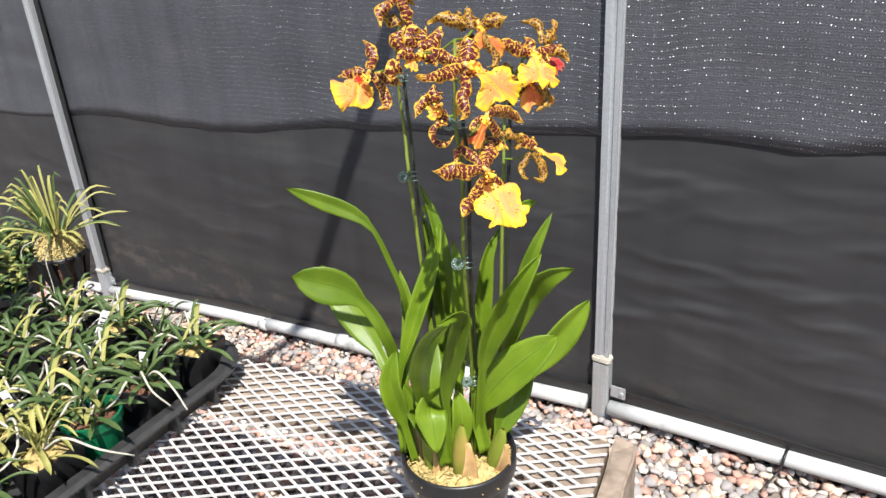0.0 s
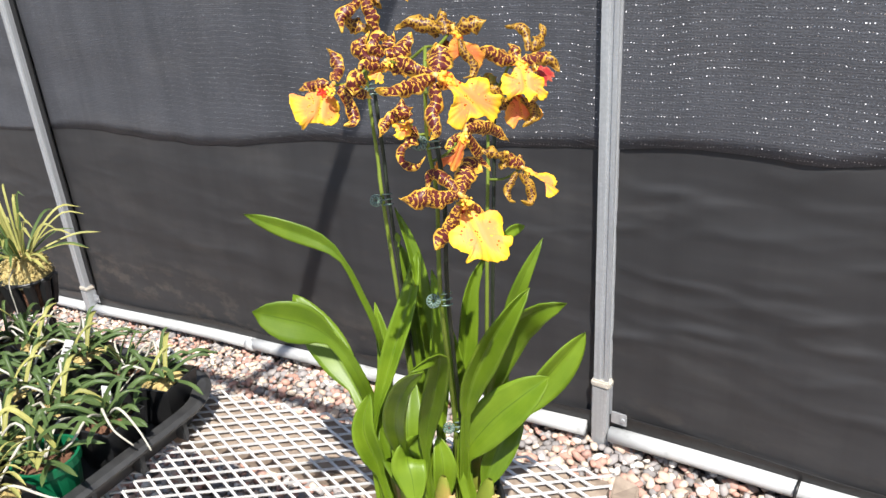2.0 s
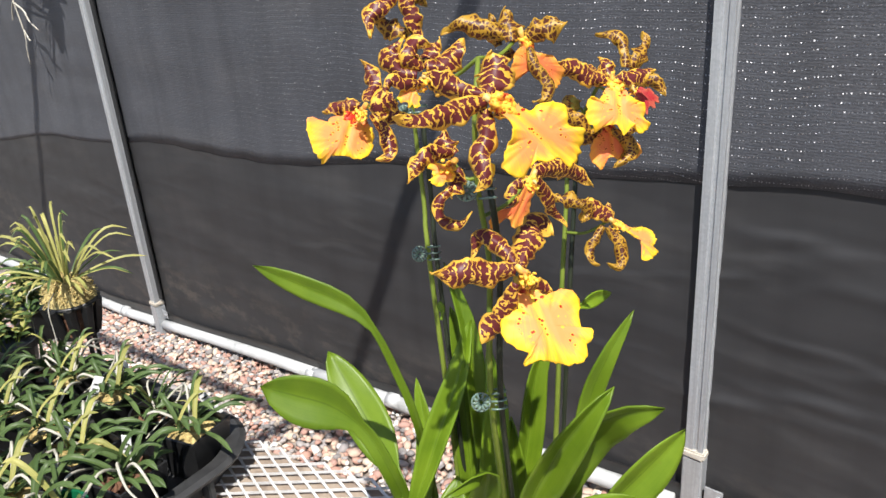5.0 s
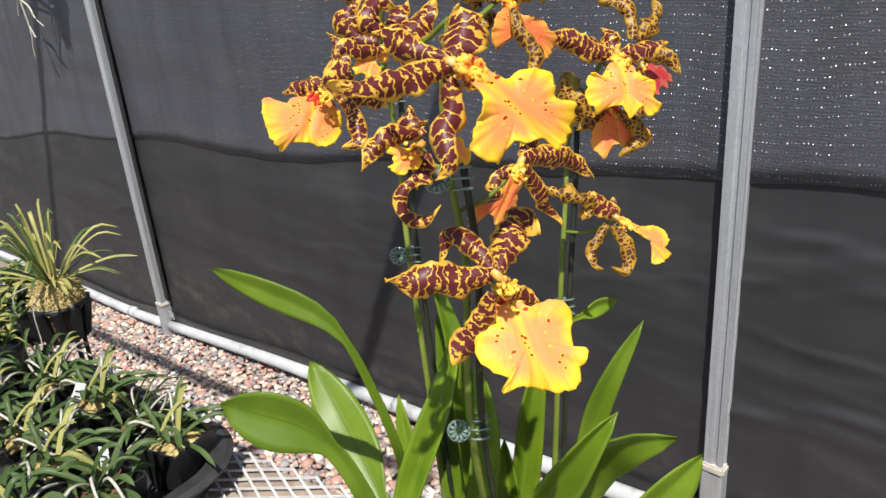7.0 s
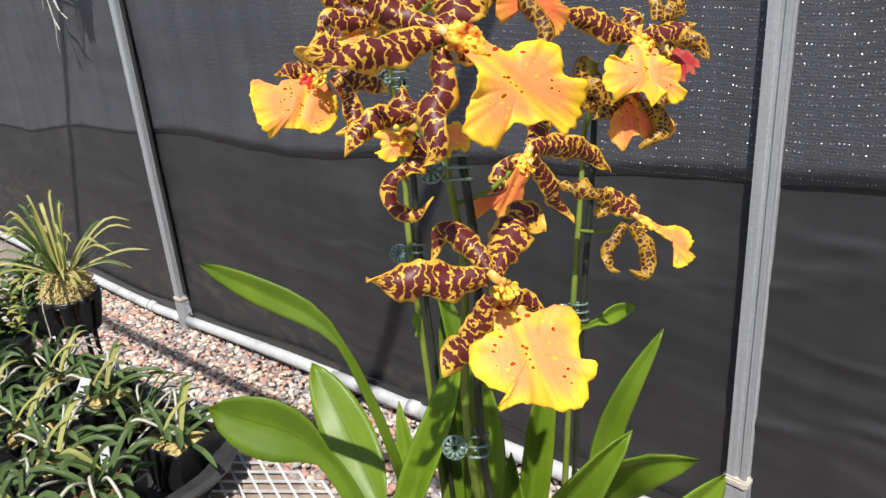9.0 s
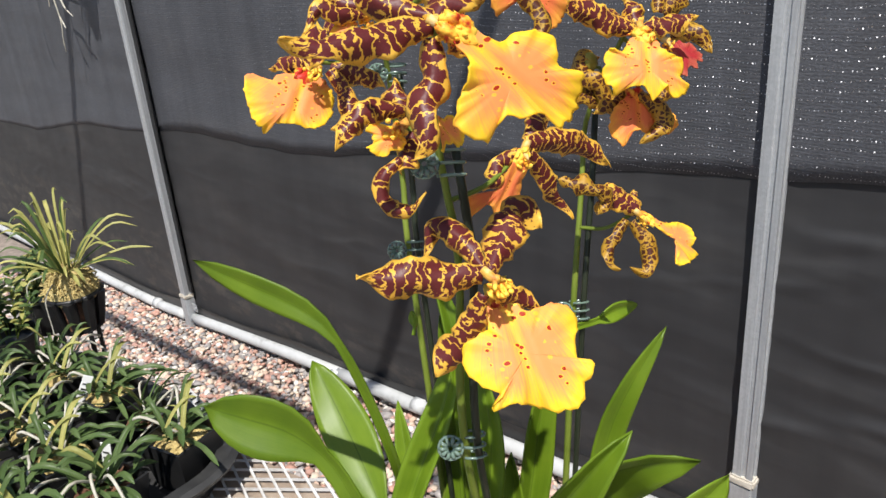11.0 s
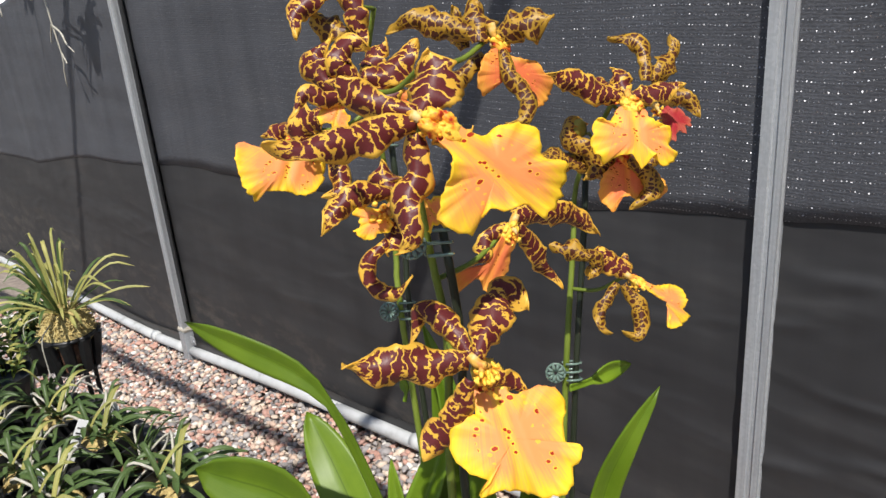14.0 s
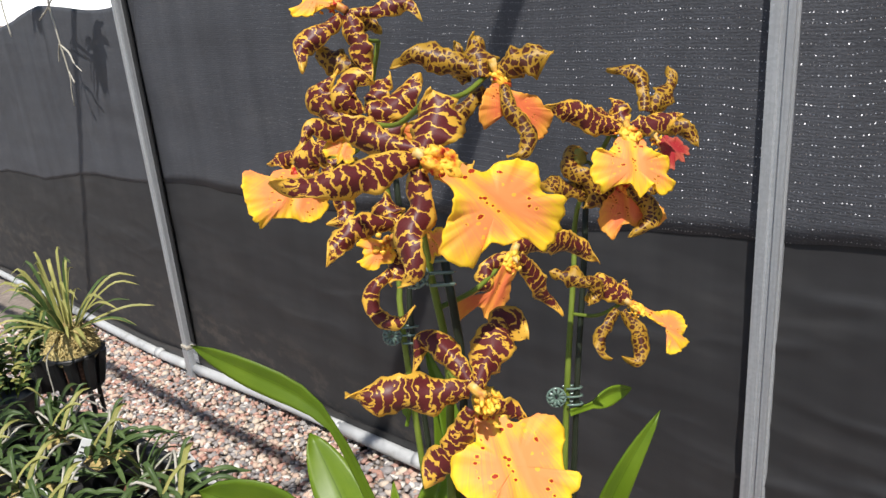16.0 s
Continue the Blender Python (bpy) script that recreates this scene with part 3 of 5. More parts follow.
for px, top, tape in ((-2.415, 2.0, 0.14), (0.004, 2.0, 0.185), (2.44, 2.0, 0.185)):
    steel_post(px, top, tape)


def roof_hoop(x):
    ob = thing("roof_hoop", (x, 2.667, 1.99), "galvanized greenhouse roof bow rising from a post", "roof bow", "roof bows")
    pts = [(x, 2.667, 1.99), (x, 2.50, 2.22), (x, 2.145, 2.50), (x, 1.49, 2.68), (x, 0.6, 2.83), (x, -0.8, 2.95), (x, -3.0, 2.95)]
    join("bow", mesh("bow", *tube(pts, 0.027, 10, 40), STEEL, smooth=True), ob)


for px in (-2.415, 0.004, 2.44):
    roof_hoop(px)

# unseen pipe and hangers, placed so the pipe's shadow crosses the gravel
rail = thing("hanging_rail", (-0.6, 1.4, 2.2), "unseen overhead steel pipe placed to cast the shadow line on the gravel", "rail")
join("rail_pipe", mesh("rail_pipe", *tube([(-4.4, 1.479, 1.687), (-2.0, 1.479, 1.944), (0.3, 1.479, 2.19)], 0.024, 10), STEEL, smooth=True), rail)


for hx, hy, z0, z1 in ((0.004, 1.479, 2.158, 2.67), (-2.415, 1.479, 1.90, 2.67)):
    join("hanger", mesh("hanger", *tube([(hx, hy, z0), (hx, hy, z1)], 0.003, 6), STEEL), rail)


def base_pipe():
    ob = thing("base_pipe", (0, 2.655, pipe_z(0)), "white plastic pipe holding down the foot of the cloth", "pipe")
    runs = ((-7, -2.75), (-2.745, -2.474), (-2.406, -1.35), (-1.345, -0.034), (0.034, 2.406), (2.474, 4.0))
    for a, b in runs:
        xs = np.linspace(a, b, max(6, int((b - a) * 8)))
        pts = [(x, 2.658 + 0.004 * math.sin(x * 2.3), pipe_z(x) + 0.004 * math.sin(3 * x)) for x in xs]
        join("pipe_length", mesh("pipe_length", *tube(pts, 0.0215, 12), PVC, smooth=True), ob)
    for x in (-1.35, -2.75, -0.95):
        join("coupling", mesh("coupling", *tube([(x - 0.02, 2.658, pipe_z(x - 0.02)), (x + 0.02, 2.658, pipe_z(x + 0.02))], 0.0245, 12), PVC, smooth=True), ob)
    return ob


base_pipe()
for zx in (0.482, -0.30):
    zt = thing("cable_tie", (zx, 2.66, ground_z(zx)), "black cable tie looped round the white pipe", "cable tie")
    a = [(zx + 0.002 * math.sin(t), 2.658 - 0.026 * math.cos(t), pipe_z(zx) + 0.026 * math.sin(t)) for t in np.linspace(0, 6.28, 18)]
    join("loop", mesh("loop", *tube(a, 0.004, 6), BLACK, smooth=True), zt)
    z0 = pipe_z(zx)
    join("tail", mesh("tail", *tube([(zx, 2.634, z0 + 0.012), (zx - 0.006, 2.625, z0 - 0.02), (zx - 0.03, 2.57, z0 - 0.045)], 0.003, 6, 8), BLACK, smooth=True), zt)


# ---- bench of expanded metal ----
BENCH_Z = 0.475
BENCH_M = Matrix.Translation((0.271, 2.089, 0)) @ Matrix.Rotation(radians(11.8), 4, "Z")


def bench():
    ob = thing("bench", BENCH_M @ Vector((-0.9, -0.45, 0)), "low plant bench topped with pale expanded metal mesh", "bench")
    lwd, swd, w, th = 0.050, 0.01315, 0.0019, 0.0020
    verts, faces = [], []

    def strand(a, b):
        d = unit(np.array(b) - np.array(a))
        s = np.array((-d[1], d[0], 0)) * w
        o = len(verts)
        for p in (a, b):
            p = np.array(p)
            for sx, z in ((-1, -th), (1, -th), (1, th * 0.4), (-1, th)):
                verts.append(p + s * sx + np.array((0, 0, z)))
        for q in ((0, 1, 5, 4), (1, 2, 6, 5), (2, 3, 7, 6), (3, 0, 4, 7)):
            faces.append(tuple(o + i for i in q))

    for i in range(-42, 1):
        for j in range(-82, 0):
            x, y = i * lwd, j * swd
            off = 0.5 * lwd if j % 2 else 0
            if x + off > -0.002:
                continue
            c = (x + off, y, 0)
            strand(c, (c[0] + lwd / 2, y + swd, 0))
            strand(c, (c[0] - lwd / 2, y + swd, 0))
    vs = [BENCH_M @ Vector((v[0], v[1], BENCH_Z + v[2] - 0.001)) for v in verts]
    tagged(join("mesh_top", mesh("mesh_top", vs, faces, MESH_PAINT), ob), kind="stuff")
    # wooden frame planks and legs below
    def plank(name, lo, hi):
        bm = bmesh.new()
        box(bm, lo, hi, 0.003, BENCH_M)
        part(name, bm, WOOD, ob, "weathered timber")

    t = BENCH_Z - 0.010
    plank("far_plank", (-2.08, -0.135, t - 0.038), (-0.07, -0.004, t))
    plank("end_plank", (-0.066, -1.06, t - 0.085), (-0.004, -0.004, t))
    plank("near_plank", (-2.08, -1.06, t - 0.085), (-0.07, -1.02, t))
    plank("middle_rail", (-2.08, -0.56, t - 0.085), (-0.07, -0.52, t))
    for lx in (-1.95, -0.062):
        for ly in (-0.12, -1.018):
            p = BENCH_M @ Vector((lx, ly, 0))
            plank("leg", (lx, ly, ground_z(p.x) - 0.03), (lx + 0.04, ly + 0.085, t - 0.086 if ly < -0.5 or lx > -1 else t - 0.039))
    return ob


bench()


def loose_board():
    ob = thing("board", BENCH_M @ Vector((0.03, -0.4, 0)), "weathered split timber plank set along the end of the bench", "board")
    bm = bmesh.new()
    box(bm, (0.002, -0.95, -0.10), (0.044, 0.012, 0.460), 0.004)
    bmesh.ops.subdivide_edges(bm, edges=[e for e in bm.edges if abs((e.verts[0].co - e.verts[1].co).y) > 0.3], cuts=24)
    for v in bm.verts:
        v.co += Vector((noise.noise(v.co * 30), noise.noise(v.co * 25), 1.4 * noise.noise(v.co * 40))) * 0.004
        if v.co.y > -0.02 and v.co.z > 0.4:
            v.co.z += 0.012 * (0.03 - v.co.x) / 0.03
        v.co = BENCH_M @ v.co
    part("timber", bm, WOOD, ob)


loose_board()

# ---- potted orchid ----
POT_C = (0.165, 1.760)
orchid = thing("potted_orchid", (*POT_C, BENCH_Z), "tall flowering orchid, tiger-striped yellow blooms, staked in black pot", "orchid plant")
prof = [(0.0, 0.002), (0.056, 0.002), (0.060, 0.006), (0.0755, 0.125), (0.0825, 0.128), (0.0845, 0.136), (0.0845, 0.158), (0.0825, 0.162), (0.079, 0.160), (0.077, 0.130), (0.074, 0.12)]
pot_v, pot_f = lathe(prof, (*POT_C, BENCH_Z), 48)
for i, (r, z) in enumerate(prof):
    if i in (2, 3):
        for j in range(48):
            x, y, zz = pot_v[i * 48 + j]
            s = 1 + (0.012 if j % 2 else 0)
            pot_v[i * 48 + j] = (POT_C[0] + (x - POT_C[0]) * s, POT_C[1] + (y - POT_C[1]) * s, zz)
join("pot", mesh("pot", pot_v, pot_f, BLACK, smooth=True), orchid, "glossy black plastic pot")


def moss_heap(at, r, h, strands, seed, length=0.02):
    """A lumpy mound with many short crossing fibres."""
    rnd = np.random.RandomState(seed)
    vs, fs = [], []
    n, k = 30, 9
    for i in range(k + 1):
        for j in range(n):
            q, a = r * i / k, 2 * math.pi * j / n
            z = h * math.sqrt(max(0, 1 - (i / k) ** 2.5)) + 0.008 * noise.noise((q * math.cos(a) * 60, q * math.sin(a) * 60, seed))
            vs.append((at[0] + q * math.cos(a), at[1] + q * math.sin(a), at[2] + z))
    fs = [(i * n + j, i * n + (j + 1) % n, (i + 1) * n + (j + 1) % n, (i + 1) * n + j) for i in range(k) for j in range(n)]
    lots = [(vs, fs)]
    for _ in range(strands):
        q, a = r * math.sqrt(rnd.rand()) * 0.98, rnd.rand() * 6.28
        z = h * math.sqrt(max(0, 1 - (q / r) ** 2.5))
        p = np.array((at[0] + q * math.cos(a), at[1] + q * math.sin(a), at[2] + z))
        d = unit(rnd.randn(3) * (1, 1, 0.5)) * length * (0.5 + rnd.rand())
        lots.append(tube([p - d / 2, p + np.array((0, 0, 0.004 * rnd.rand())), p + d / 2], 0.0008 + 0.0006 * rnd.rand(), 4))
    return merge(*lots)


join("potting_moss", mesh("potting_moss", *moss_heap((*POT_C, BENCH_Z + 0.135), 0.078, 0.022, 500, 3), MOSS), orchid, "pale tan sphagnum moss filling the pot")

TO_EYE = (0.62, -0.68, 0.30)
count = iter(range(1, 10000))


def leaf_shape(petiole):
    def f(u):
        c = petiole * 0.9
        blade = max(0, 1 - (2 * ((u - c) / (1 - c)) ** 1.05 - 1) ** 2) ** 0.78 if u > c else 0
        stalk = (0.36 - 0.06 * u) * min(1, (1 - u) / 0.3) ** 0.6
        return max(blade, stalk) if c else max(blade, stalk * (1 - u))
    return f


def leaf(pts, width, fold=0.3, petiole=0.35, face=TO_EYE):
    n = next(count)
    vs, fs, uv = ribbon(pts, width * 1.08, np.array(face) + 0.25 * np.array((math.sin(n * 1.7), math.sin(n * 2.9 + 1), math.sin(n * 4.3 + 2))), 30, 9, leaf_shape(petiole), fold, 0.10, 1.3, 0.0, 0.2 * math.sin(n * 3.1), n)
    return thick(join("leaf", mesh("leaf", vs, fs, LEAF, uv, True), orchid), 0.0012)


def pseudobulb(at, r, h, lean):
    prof = [(0.3, 0.0), (0.85, 0.12), (1.0, 0.4), (0.85, 0.7), (0.5, 0.92), (0.25, 1.0)]
    vs, fs = lathe([(r * a, h * b) for a, b in prof], (0, 0, 0), 16)
    m = Matrix.Translation(at) @ Matrix.Rotation(lean, 4, "Y") @ Matrix.Diagonal((1, 0.55, 1, 1))
    vs = [m @ Vector(v) for v in vs]
    join("pseudobulb", mesh("pseudobulb", vs, fs, BULB, smooth=True), orchid)
    q = [m @ Vector((r * 1.02, 0, 0)), m @ Vector((r * 1.12, 0, h * 0.35)), m @ Vector((r * 0.8, 0, h * 0.75))]
    v2, f2, uv = ribbon([tuple(p) for p in q], r * 1.1, TO_EYE, 8, 5, lambda u: 1 - 0.8 * u, 0.3)
    thick(join("dry_sheath", mesh("dry_sheath", v2, f2, HUSK, uv, True), orchid, "papery tan sheath"), 0.0006)


for a, b, r, h, l in ((0.115, 1.735, 0.019, 0.055, -0.25), (0.150, 1.715, 0.021, 0.065, -0.05), (0.190, 1.725, 0.021, 0.07, 0.08), (0.218, 1.765, 0.020, 0.06, 0.25), (0.13, 1.785, 0.018, 0.06, -0.1), (0.19, 1.80, 0.019, 0.06, 0.1)):
    pseudobulb((a, b, BENCH_Z + 0.138), r * 0.66, h * 1.45, l)

SPIKES = (
    [(0.120, 1.785, 0.610), (0.108, 1.788, 0.80), (0.091, 1.789, 1.036), (0.084, 1.796, 1.080), (0.078, 1.798, 1.155), (0.10, 1.775, 1.215), (0.125, 1.765, 1.255)],
    [(0.182, 1.772, 0.607), (0.196, 1.759, 0.766), (0.238, 1.692, 0.985), (0.240, 1.695, 1.096), (0.236, 1.692, 1.147), (0.250, 1.675, 1.200), (0.235, 1.70, 1.235)],
    [(0.185, 1.830, 0.608), (0.190, 1.845, 0.800), (0.193, 1.856, 0.989), (0.184, 1.880, 1.080), (0.179, 1.891, 1.119), (0.20, 1.885, 1.16), (0.215, 1.89, 1.19)],
)
for s in SPIKES:
    join("flower_spike", mesh("flower_spike", *tube(s, [0.0030, 0.0028, 0.0023, 0.0016], 10, 40), STEM, smooth=True), orchid, "smooth green flower stem")
    st = np.array(s[:5]) + np.array((0.006, 0.004, 0))
    st[-1][2] += 0.01
    join("stake", mesh("stake", *tube(st, 0.0023, 8, 24), STAKE, smooth=True), orchid, "thin dark plant stake")


def clip(at, size=1.0):
    at = np.array(at)
    e = unit(TO_EYE)
    s = unit(np.cross((0, 0, 1), e))
    up = np.cross(e, s)
    lots = []
    c = at + e * 0.005 - s * 0.008
    for j in range(10):
        a = 2 * math.pi * j / 10
        d = math.cos(a) * s + math.sin(a) * up
        lots.append(tube([c + d * 0.0016, c + d * 0.0048 + e * 0.002, c + d * 0.0068], [0.001, 0.0013, 0.0008], 6))
    ring = [c + 0.0068 * (math.cos(t) * s + math.sin(t) * up) for t in np.linspace(0, 6.28, 16)]
    lots.append(tube(ring, 0.0009, 6))
    ob = join("plant_clip", mesh("plant_clip", *merge(*lots), CLIP, smooth=True), orchid, "small dark green plastic stem clip")
    jaws = []
    for dz in (-0.006, 0.0, 0.006):
        loop = [at + e * 0.006 * math.cos(t) + s * (0.004 + 0.0075 * math.sin(t)) + up * dz for t in np.linspace(-0.6, 4.2, 12)]
        jaws.append(tube(loop, 0.0009, 6))
    join("jaw", mesh("jaw", *merge(*jaws), CLIP, smooth=True), ob)


for at in ((0.091, 1.789, 1.036), (0.238, 1.692, 0.985), (0.197, 1.757, 0.768), (0.193, 1.856, 0.989), (0.236, 1.692, 1.150), (0.080, 1.797, 1.165)):
    clip(at)


# ---- blooms ----
def flower(at, toward):
    at, to = np.array(at), np.array(toward)
    d = unit(to - at)
    spike_pts = np.vstack([spline(s, 60)[30:] for s in SPIKES])
    near = spike_pts[np.argmin(np.linalg.norm(spike_pts - (at - (0, 0, 0.012)), axis=1))]
    back = at - np.array(TO_EYE) * 0.008
    lots = [tube([at - d * 0.003, at + d * 0.003, at + d * 0.007 + np.array((0, 0, 0.0025))], [0.0022, 0.0024, 0.0017], 10, 8)]
    for s in (-1, 1):
        w = unit(np.cross(d, (0, 0, 1))) * s
        lots.append(tube([at + d * 0.004, at + d * 0.006 + w * 0.003, at + d * 0.007 + w * 0.005 + np.array((0, 0, -0.001))], [0.0012, 0.0014, 0.0006], 6))
    ob = join("flower", mesh("flower", *merge(*lots), COLUMN, smooth=True), orchid, "tiger-striped bloom with maroon-barred petals")
    mid = (back + near) / 2 + np.array((0, 0, -0.006))
    join("pedicel", mesh("pedicel", *tube([near, mid, back, at], 0.0014, 6, 12), STEM, smooth=True), ob)
    crest = []
    r = np.random.RandomState(next(count))
    w = unit(np.cross(d, (0, 0, 1)))
    up = np.cross(w, d)
    for q in range(34):
        c = at + d * (0.004 + 0.010 * r.rand()) + w * 0.0042 * r.randn() * 0.6 + up * (-0.002 + 0.0022 * r.randn())
        k = 0.0006 + 0.0008 * r.rand()
        e = unit(r.randn(3) + d) * k * (1 + 1.2 * r.rand())
        crest.append(tube([c - e, c - e * 0.4, c + e * 0.5, c + e], [k * 0.3, k, k * 0.9, k * 0.25], 6))
    join("crest", mesh("crest", *merge(*crest), CREST, smooth=True), ob, "yellow and red warty lip crest")
    return ob


def petal_shape(wide):
    def f(u):
        base = 0.42 + 0.58 * math.sin(min(1, u / 0.5) * math.pi / 2)
        end = min(1.0, (1 - u) / (0.16 if wide else 0.42)) ** 0.75
        return base * end * (1 + (0.25 * u if wide else 0)) + 0.02
    return f


def petal(ob, pts, width, wide_tip=0, spotted=False):
    n = next(count)
    w = width * 1.08
    vs, fs, uv = ribbon(pts, w, TO_EYE, 34, 11, petal_shape(wide_tip), -0.12, 0.42, 2.3, 0.55, 0.6 * math.sin(n * 2.4) if not wide_tip else 0.15, n, 0.38)
    ln = float(np.sum(np.linalg.norm(np.diff(spline(pts, 20), axis=0), axis=1)))
    real = [(u * ln / 0.05, v * w / 0.0075) for u, v in uv]
    return thick(join("petal", mesh("petal", vs, fs, PETAL_BACK if spotted else PETAL, uv, True, real), ob), 0.0006)


# outlines of a lip, from the claw round to the claw: across in half-widths, along in lengths
CLEFT = ((-0.28, 0.11), (-0.4, 0.22), (-0.37, 0.3), (-0.62, 0.31), (-0.83, 0.42), (-0.87, 0.56), (-0.86, 0.63), (-0.69, 0.73), (-0.5, 0.79), (-0.7, 0.86), (-0.64, 0.89), (-0.45, 0.86), (-0.12, 0.88), (0.06, 0.92), (0.17, 0.96), (0.34, 0.96), (0.52, 0.95), (0.66, 0.88), (0.74, 0.79), (0.93, 0.7), (0.94, 0.64), (0.76, 0.6), (0.81, 0.49), (0.98, 0.36), (1.0, 0.27), (0.88, 0.2), (0.67, 0.17), (0.39, 0.2), (0.2, 0.2), (0.12, 0.1))
WINGED = ((-0.2, 0.12), (-0.28, 0.3), (-0.44, 0.34), (-0.55, 0.42), (-0.88, 0.55), (-1.09, 0.69), (-1.0, 0.83), (-0.89, 0.91), (-0.72, 0.85), (-0.5, 0.79), (-0.34, 0.88), (-0.12, 0.9), (0.07, 0.98), (0.02, 1.12), (0.15, 1.07), (0.29, 1.11), (0.57, 1.05), (0.82, 0.94), (0.95, 0.82), (0.86, 0.75), (0.76, 0.69), (0.86, 0.58), (1.0, 0.46), (0.9, 0.36), (0.64, 0.29), (0.4, 0.3), (0.3, 0.28), (0.2, 0.2), (0.15, 0.1))
FAN = ((-0.32, 0.12), (-0.54, 0.37), (-0.85, 0.38), (-0.95, 0.59), (-0.99, 0.83), (-0.83, 0.94), (-0.72, 1.02), (-0.45, 0.89), (-0.13, 0.85), (0.03, 0.99), (0.12, 1.01), (0.31, 0.83), (0.48, 0.95), (0.74, 0.88), (0.93, 0.72), (0.74, 0.62), (0.84, 0.45), (0.78, 0.32), (0.49, 0.3), (0.31, 0.23), (0.27, 0.1))
TWIN = ((-0.3, 0.1), (-0.69, 0.33), (-0.84, 0.62), (-0.73, 0.91), (-0.51, 1.09), (-0.38, 0.86), (-0.03, 0.79), (0.3, 0.85), (0.59, 0.71), (0.91, 0.84), (1.12, 0.67), (1.0, 0.43), (0.78, 0.25), (0.2, 0.1))
SPLIT = ((-0.28, 0.17), (-0.61, 0.35), (-1.0, 0.74), (-0.99, 0.96), (-0.86, 0.98), (-0.61, 0.81), (-0.31, 0.68), (-0.05, 0.61), (0.21, 0.8), (0.24, 1.11), (0.48, 1.09), (0.94, 0.8), (1.03, 0.58), (0.84, 0.51), (0.74, 0.31), (0.27, 0.3), (-0.08, 0.14))
HOOKED = ((-0.1, 0.04), (-0.26, 0.22), (-0.35, 0.44), (-0.3, 0.6), (-0.85, 0.66), (-1.27, 0.73), (-1.05, 0.96), (-0.76, 1.07), (-0.67, 0.84), (-0.26, 0.86), (0.13, 1.06), (0.52, 1.03), (0.49, 0.89), (0.67, 0.76), (0.5, 0.47), (0.33, 0.1))
CURLED = ((-0.12, 0.04), (-0.12, 0.22), (-0.11, 0.35), (0.2, 0.51), (-0.13, 0.74), (-0.87, 0.91), (-0.45, 1.0), (0.5, 0.94), (0.4, 0.83), (0.94, 0.69), (1.37, 0.5), (1.3, 0.35), (0.68, 0.26), (0.33, 0.21), (0.21, 0.08))
SQUARE = ((-0.17, 0.05), (-0.56, 0.1), (-0.67, 0.2), (-1.14, 0.12), (-1.2, 0.3), (-1.0, 0.6), (-0.7, 0.9), (-0.56, 0.92), (-0.42, 0.98), (-0.36, 0.84), (0.0, 0.82), (0.27, 0.83), (0.43, 0.88), (0.67, 0.83), (0.86, 0.6), (0.77, 0.33), (0.47, 0.1), (0.12, 0.01))


